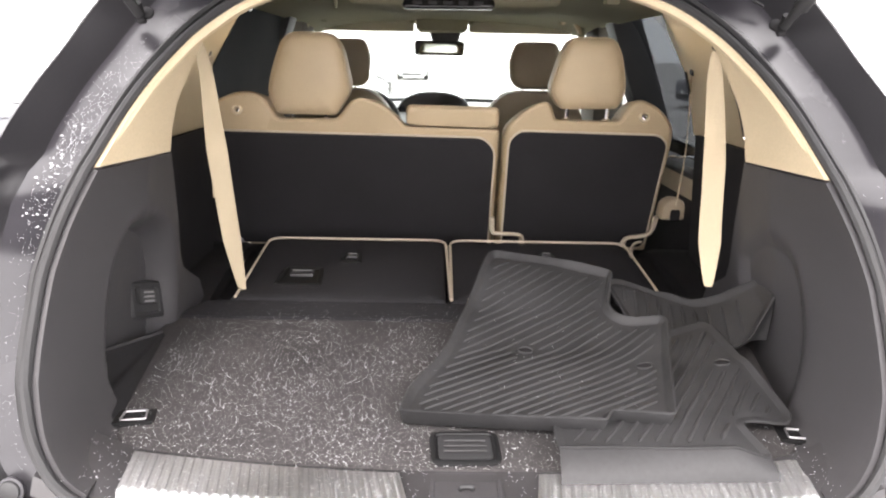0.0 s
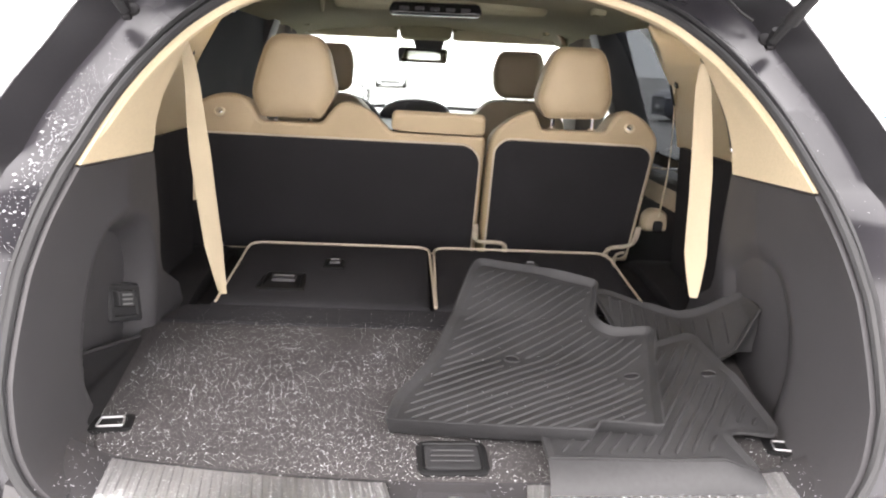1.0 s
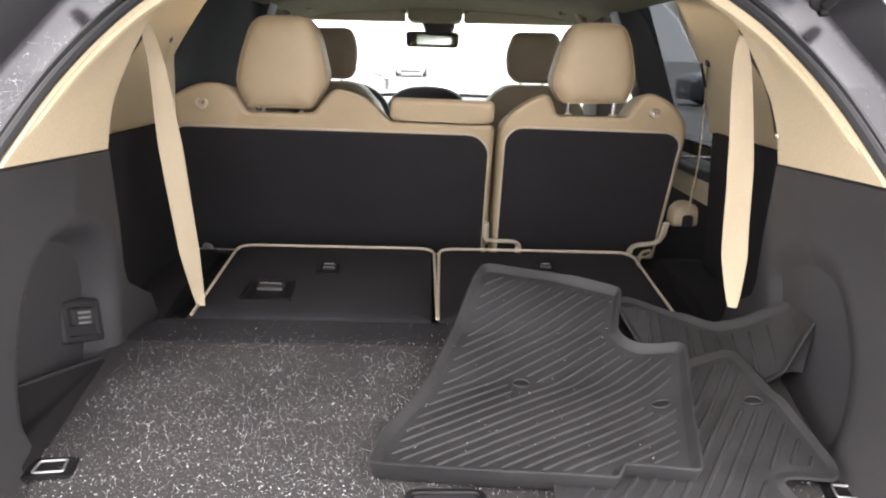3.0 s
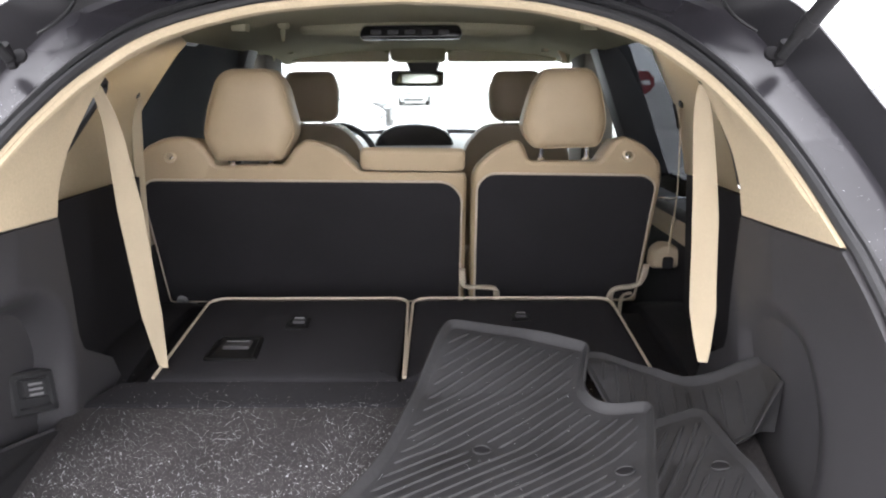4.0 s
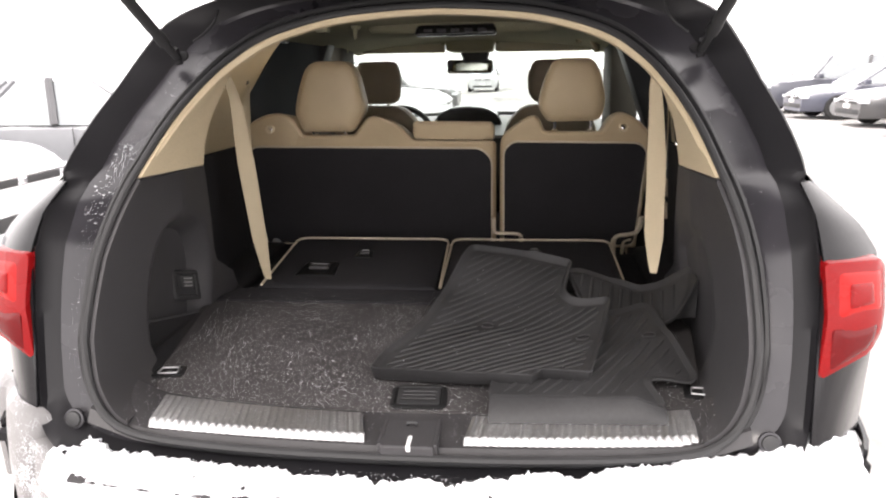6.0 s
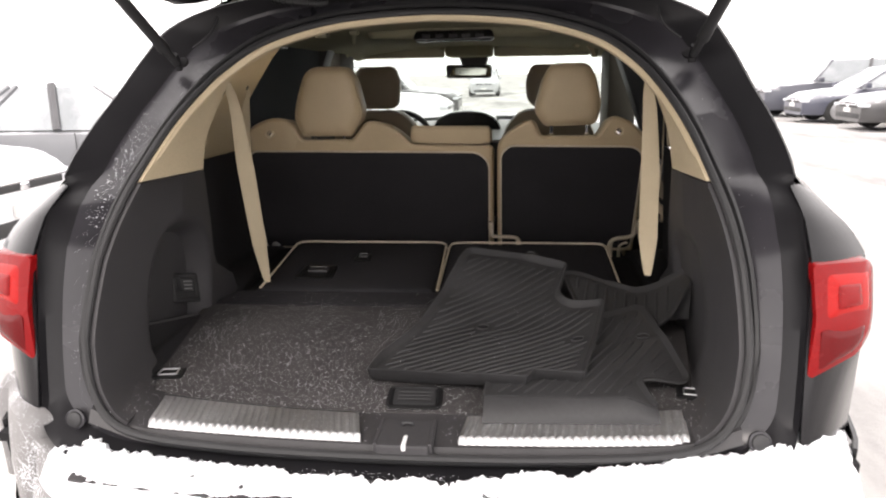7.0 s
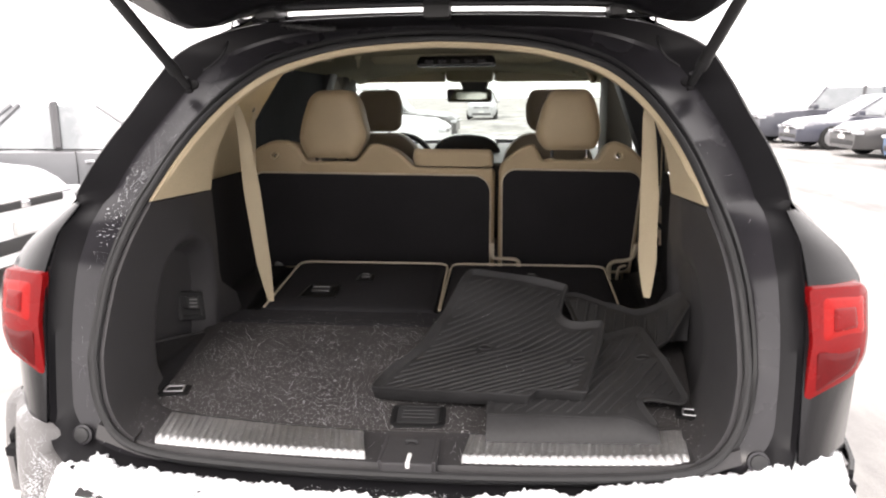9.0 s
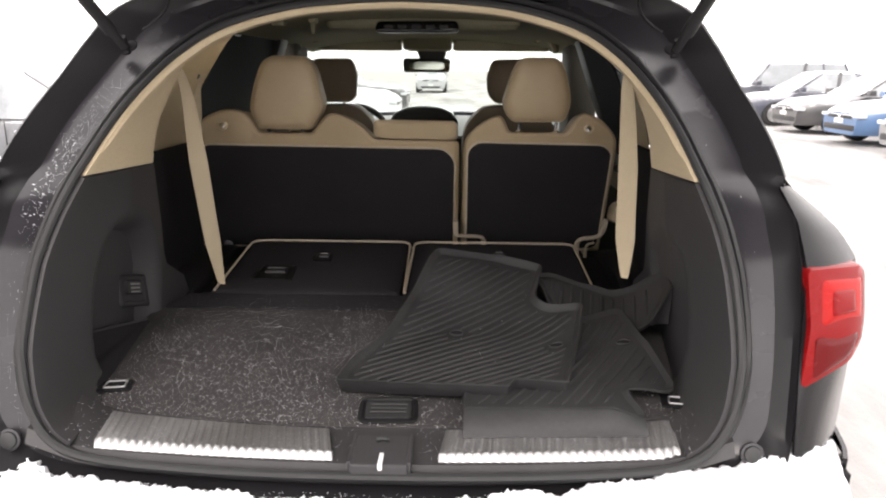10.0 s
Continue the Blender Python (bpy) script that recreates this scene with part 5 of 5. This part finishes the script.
def snow_grains():
    rnd = random.Random(4)

    def scatter(count, y1, sizes, gap, seed, sharp):
        """Separate grains that keep a gap to their neighbours."""
        bm = bmesh.new()
        taken = {}
        n = tries = 0
        while n < count and tries < 400000:
            tries += 1
            x, y = rnd.uniform(-.60, .60), rnd.uniform(.152, y1)
            if y < .152 + .05 * (x / .565) ** 2:
                continue
            keep = ramp(y, (.15, .35, .58, .68, .73, y1), (.9, 1.0, .75, .40, .10, .02))
            keep *= ramp(x, (-.6, -.5, .05, .25, .6), (.6, 1.0, 1.0, .5, .2))
            keep *= (1 - sharp) + 2 * sharp * max(0, .5 + noise.noise((x * 7, y * 7, seed)))
            key = (int(x // gap), int(y // gap))
            if rnd.random() > keep or key in taken:
                continue
            taken[key] = 1
            n += 1
            flake(bm, (x, y, z_floor(y) + .0022), rnd.choice(sizes), rnd)
        return bm
    ob = link("snow_grains", scatter(11000, .86, (.0005, .0006, .0007, .0008), .0036, 9, .4), M_MELT, smooth=False)
    tagged(ob, "fine melting snow grains sprinkled over the cargo carpet", "snow", kind="stuff")
    bm = scatter(5000, .78, (.0005, .0006, .0008, .0012), .0052, 2, .6)
    for k in range(1100):
        x = rnd.choice((rnd.uniform(-.52, -.09), rnd.uniform(.13, .55)))
        y = lerp(y_open(x * .9, .78) + .030, .138 + .055 * (x / .565) ** 2, rnd.random())
        flake(bm, (x, y, z_floor(y) + .0065), rnd.choice((.0005, .0006, .0008, .0011)), rnd)
    for k in range(1000):
        x = rnd.uniform(-.60, .60)
        y = lerp(y_open(x * .9, .78) + .008, .150 + .055 * (x / .565) ** 2, rnd.random())
        if -.52 < x < -.09 or .13 < x < .54 or -.046 < x < .066:
            continue
        flake(bm, (x, y, z_floor(y) + .002 + .02 * max(0, abs(x) - .53) / .07), rnd.choice((.0005, .0007, .0010)), rnd)
    for k in range(160):
        x, y = rnd.uniform(-.08, .42), rnd.uniform(.26, .70)
        flake(bm, (x, y, z_mat_top(x, y) + .0045), rnd.choice((.0005, .0007, .0010)), rnd) if y > .30 - .12 * (x + .1) and x > -.10 + .32 * (y - .26) and x < .36 else None
    ob = link("snow_sprinkle", bm, M_GRAIN, smooth=False)
    tagged(ob, "bright fresh snow grains on the cargo carpet", "snow", kind="stuff")
    bm = bmesh.new()
    for k in range(22000):
        i = rnd.randrange(N_ALL)
        a = SEAL_XZ[i]
        if a.y > 1.44 or (a.x > 0 and rnd.random() < .94):
            continue
        w = ramp(a.y, (.75, .9, 1.1, 1.22, 1.32, 1.44), (.06, .08, .2, .9, 1.0, .2))
        if rnd.random() > w:
            continue
        s_ = rnd.uniform(.10, .50)
        p = frame_point(i, s_, .036) + Vector((rnd.uniform(-.006, .006), -.006, rnd.uniform(-.02, .02)))
        flake(bm, p, rnd.choice((.0003, .0004, .0005, .0006, .0009)), rnd)
    for k in range(900):
        i = rnd.randrange(NL, N_ALL)
        if not 1.17 < SEAL_XZ[i].y < 1.30:
            continue
        p = frame_point(i, min(.52, max(.12, rnd.gauss(.42, .09))), .034) + Vector((rnd.uniform(-.005, .005), -.005, rnd.uniform(-.012, .012)))
        flake(bm, p, rnd.choice((.0008, .0012, .0018, .0028)), rnd)
    for k in range(26):
        i = rnd.randrange(NL, N_ALL)
        if 1.235 < SEAL_XZ[i].y < 1.275:
            flake(bm, frame_point(i, rnd.gauss(.50, .04), .030), rnd.uniform(.003, .007), rnd)
    for k in range(800):
        x = rnd.uniform(-.62, .66)
        y = y_edge(x, .735) + rnd.uniform(-.04, .03)
        flake(bm, (x, y - .012, .748), rnd.choice((.0006, .0009, .0014)), rnd)
    for k in range(70):
        x = rnd.choice((-1, 1)) * rnd.uniform(.42, .56)
        y = rnd.uniform(.215, .30)
        flake(bm, (x, y, z_floor(y) + .004), rnd.choice((.0006, .0009, .0013)), rnd)
    ob = link("snow_specks", bm, M_SNOW, smooth=False)
    tagged(ob, "snow specks stuck on the painted door jamb and sill", "snow", kind="stuff")


snow_grains()


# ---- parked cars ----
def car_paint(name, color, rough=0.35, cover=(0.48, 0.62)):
    """Paint under an uneven film of fresh snow that also imitates haze."""
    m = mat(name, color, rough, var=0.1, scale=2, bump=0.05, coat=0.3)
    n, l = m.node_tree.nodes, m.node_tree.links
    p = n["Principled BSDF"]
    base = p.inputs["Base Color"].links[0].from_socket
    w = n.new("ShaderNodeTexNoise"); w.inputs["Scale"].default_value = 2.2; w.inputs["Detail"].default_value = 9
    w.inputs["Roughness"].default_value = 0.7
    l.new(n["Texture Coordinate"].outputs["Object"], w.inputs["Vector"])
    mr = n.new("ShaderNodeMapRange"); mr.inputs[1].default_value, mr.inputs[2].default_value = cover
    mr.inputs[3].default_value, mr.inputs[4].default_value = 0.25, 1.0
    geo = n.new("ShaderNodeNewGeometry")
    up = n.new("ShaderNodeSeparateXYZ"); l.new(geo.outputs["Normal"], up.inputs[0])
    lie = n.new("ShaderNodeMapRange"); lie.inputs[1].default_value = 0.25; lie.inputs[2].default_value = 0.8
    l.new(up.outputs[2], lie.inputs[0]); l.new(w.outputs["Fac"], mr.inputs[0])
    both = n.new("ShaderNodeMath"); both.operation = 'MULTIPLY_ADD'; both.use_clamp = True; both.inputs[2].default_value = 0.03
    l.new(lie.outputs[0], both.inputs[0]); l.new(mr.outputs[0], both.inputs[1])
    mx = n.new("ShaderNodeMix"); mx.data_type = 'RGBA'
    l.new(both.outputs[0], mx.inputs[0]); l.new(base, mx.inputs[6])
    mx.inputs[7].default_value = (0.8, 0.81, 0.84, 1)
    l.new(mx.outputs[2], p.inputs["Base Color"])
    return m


# Grey glass tone: haze of the falling snow is put into the colour.
M_DARKGLASS = car_paint("hazed_snowy_car_glass", (0.20, 0.22, 0.23), 0.2, (0.42, 0.60))
M_LAMP = mat("headlamp", (0.6, 0.62, 0.65), 0.12, bump=0, spec=0.8)
M_PLATE = mat("plate_blank", (0.7, 0.7, 0.68), 0.5, bump=0)


def parked_car(label, paint, m, length=4.6, width=1.8, height=1.45, tall=False, snow_roof=True, raised=0.0):
    car = thing("parked_car", label, "car", "parked cars")
    L, W = length / 2, width / 2
    belt = .95 if not tall else 1.08
    hood = (.82 if not tall else 1.02) + raised
    def top(x):
        if tall:
            return ramp(x, (-L, -L + .1, -.5 * L, .42 * L, .52 * L, .88 * L, .97 * L, L), (.80, belt, belt, belt, hood + .03, hood - .04, hood - .10, hood - .17))
        return ramp(x, (-L, -L + .15, -.62 * L, -.5 * L, .38 * L, .46 * L, .86 * L, .97 * L, L), (.72, .93, .97, belt, belt, hood + .06, hood - .05, hood - .12, hood - .18))
    def half(x):
        q = abs(x) / L
        return W * (1 - .10 * q ** 4 - .14 * max(0, q - .85) / .15 * q)
    bm = bmesh.new()
    loops = []
    n = 34
    for i in range(n + 1):
        x = lerp(-L, L, i / n)
        w, t = half(x), top(x)
        sec = [(w * .86, .22), (w * .97, .34), (w, .52), (w * .995, .52 + (t - .52) * .55), (w * .95, t - .05), (w * .86, t), (w * .4, t + .02), (0, t + .025)]
        pts = [Vector((x, y, z)) for y, z in sec] + [Vector((x, -y, z)) for y, z in sec[-2::-1]]
        loops.append(pts)
    rings(bm, loops, False)
    bm.verts.ensure_lookup_table()
    k = len(loops[0])
    bm.faces.new(bm.verts[:k])
    bm.faces.new(bm.verts[-k:])
    part("body", turned(bm, m), paint, car)
    # glasshouse
    if tall:
        prof = ((-L + .12, -L + .40), (.44 * L, .20 * L))
    else:
        prof = ((-.66 * L, -.38 * L), (.42 * L, .06 * L))
    def gh(u, v, side):
        x = lerp(lerp(prof[0][0], prof[1][0], u), lerp(prof[0][1], prof[1][1], u), v)
        y = side * lerp(W * .93, W * .72, v) * (1 - .06 * abs(2 * u - 1) ** 3)
        return Vector((x, y, lerp(belt - .01, height - .04, v) + .02 * v * (1 - (2 * u - 1) ** 2)))
    bm = bmesh.new()
    loops = [[gh(i / 12, v, 1) for i in range(13)] + [gh(1 - i / 12, v, -1) for i in range(13)] for v in (0, .5, 1)]
    rings(bm, loops, True, False, True)
    part("glasshouse", turned(bm, m), M_DARKGLASS, car, "window glass with haze in its grey tone")
    bm = bmesh.new()
    lo = [gh(i / 12, 1, 1) for i in range(13)] + [gh(1 - i / 12, 1, -1) for i in range(13)]
    c = sum(lo, Vector()) / len(lo)
    rings(bm, [[c + (p - c) * q + Vector((0, 0, h)) for p in lo] for q, h in ((1.02, -.03), (1.02, .005), (.95, .03), (.5, .05))], True, False, True)
    part("roof", turned(bm, m), M_SNOW if snow_roof else paint, car, "snow-covered roof" if snow_roof else "")
    if snow_roof:
        def bed(u, v):
            x = lerp(.46 * L, .90 * L, u)
            y = lerp(-1, 1, v)
            e = min(1, 6 * u, 6 * (1 - u), 5 * (1 - abs(y)))
            return (x, y * half(x) * .86, top(x) + .005 + .035 * max(e, 0) ** .5 + .012 * noise.noise((x * 4, y * 3, length)))
        part("bonnet_snow", turned(patch(bed, 14, 14), m), M_SNOW, car, "snow lying on the bonnet")
    for side in (-1, 1):
        for u in (0.02, .30 if tall else .12, .52, .98):
            a, b = gh(u, 0, side), gh(u, 1, side)
            part("pillar", turned(tube([a, b], .05 if u == .52 else .032, 6), m), M_GRILLE if u == .52 else paint, car)
        part("mirror", turned(block(prof[1][0] - .25, prof[1][0] - .10, side * (W + .08) - .09, side * (W + .08) + .09, belt - .02, belt + .12, .03), m), paint, car)
        part("headlamp", turned(block(L - .16, L + .010, side * W * .70 - .15, side * W * .70 + .15, hood - .255, hood - .180, .025), m), M_LAMP, car, "clear headlamp")
        part("door_seam", turned(tube([(0, side * (W + .002), .40), (0, side * (W + .002), belt - .03)], .006, 4), m), M_BLACK, car)
        part("door_handle", turned(block(.10, .30, side * W - .02, side * W + .025, belt - .16, belt - .12, .01), m), M_CHROME, car)
        for x in (-.60 * L, .62 * L):
            q = m @ Matrix.Translation((x, side * (W - .10), .33)) @ Matrix.Rotation(radians(90), 4, 'X')
            w = part("wheel", disc(.33, .23, 28, .03, q), M_TYRE, car, "black tyre")
            part("rim", disc(.22, .03, 20, .005, m @ Matrix.Translation((x, side * (W + .012), .33)) @ Matrix.Rotation(radians(90), 4, 'X')), M_RIM, w)
    part("grille", turned(block(L - .06, L + .008, -.50, .50, hood - .28, hood - .205, .015), m), M_BLACK, car, "dark grille")
    part("grille_bar", turned(block(L - .03, L + .014, -.60, .60, hood - .215, hood - .195, .006), m), M_CHROME, car, "chrome grille bar")
    part("badge", turned(block(L + .0, L + .02, -.055, .055, hood - .275, hood - .215, .012), m), M_CHROME, car, "plain chrome badge")
    part("lower_intake", turned(block(L - .10, L + .01, -.62, .62, .30, .42, .02), m), M_BLACK, car)
    part("plate", turned(block(L, L + .03, -.16, .16, .44, .54, .005), m), M_PLATE, car, "blank pale plate")
    return car


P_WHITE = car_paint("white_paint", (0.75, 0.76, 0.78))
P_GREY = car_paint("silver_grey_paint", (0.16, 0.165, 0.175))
# The next four paints are raised in tone to carry the snow haze.
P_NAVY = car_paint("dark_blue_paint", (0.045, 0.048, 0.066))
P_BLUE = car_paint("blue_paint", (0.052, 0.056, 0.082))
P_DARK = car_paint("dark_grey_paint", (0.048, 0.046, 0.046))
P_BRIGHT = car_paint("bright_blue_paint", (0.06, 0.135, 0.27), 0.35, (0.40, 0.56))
# Far car: a darker body, paled in its paint as haze would.
P_HAZY = car_paint("haze_paled_paint", (0.42, 0.43, 0.44))
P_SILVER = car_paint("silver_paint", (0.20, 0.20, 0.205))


def at(x, y, yaw):
    return pose(x, y, 0, 0, 0, yaw)


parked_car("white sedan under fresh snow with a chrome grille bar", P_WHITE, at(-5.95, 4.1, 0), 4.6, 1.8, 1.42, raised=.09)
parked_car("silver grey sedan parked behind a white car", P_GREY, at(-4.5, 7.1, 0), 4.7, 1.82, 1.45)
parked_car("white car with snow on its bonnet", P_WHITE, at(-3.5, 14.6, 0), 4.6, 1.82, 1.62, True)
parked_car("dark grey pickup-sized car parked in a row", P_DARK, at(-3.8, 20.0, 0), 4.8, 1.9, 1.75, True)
parked_car("grey car facing across the lot far off, its paint paled for haze", P_HAZY, at(-1.9, 49.0, -90), 5.2, 1.95, 1.8, True)
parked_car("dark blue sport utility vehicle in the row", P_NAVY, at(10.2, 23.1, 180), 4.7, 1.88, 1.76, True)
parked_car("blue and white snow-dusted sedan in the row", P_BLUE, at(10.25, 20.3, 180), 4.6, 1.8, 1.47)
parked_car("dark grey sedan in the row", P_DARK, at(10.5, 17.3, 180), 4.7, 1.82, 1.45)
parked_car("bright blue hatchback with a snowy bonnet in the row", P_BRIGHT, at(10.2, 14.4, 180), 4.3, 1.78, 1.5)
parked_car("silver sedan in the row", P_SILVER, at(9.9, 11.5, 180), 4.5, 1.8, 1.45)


def stop_sign(x, y):
    th = thing("stop_sign", "red octagonal sign on a grey post", "sign")
    bm = bmesh.new()
    bmesh.ops.create_cone(bm, cap_ends=True, segments=8, radius1=.40, radius2=.40, depth=.01)
    turned(bm, Matrix.Translation((x, y, 1.42)) @ Matrix.Rotation(radians(90), 4, 'X') @ Matrix.Rotation(radians(22.5), 4, 'Z'))
    part("sign_plate", bm, M_SIGN, th, smooth=False)
    part("lettering_bar", block(x - .26, x + .26, y - .012, y - .006, 1.36, 1.48, 0), M_WHITEMARK, th, "white bar")
    part("post", tube([(x, y + .03, 0), (x, y + .03, 1.80)], .03, 8), M_GREY, th)


M_SIGN = mat("sign_red", (0.24, 0.035, 0.04), 0.4, bump=0)
stop_sign(6.70, 24.0)
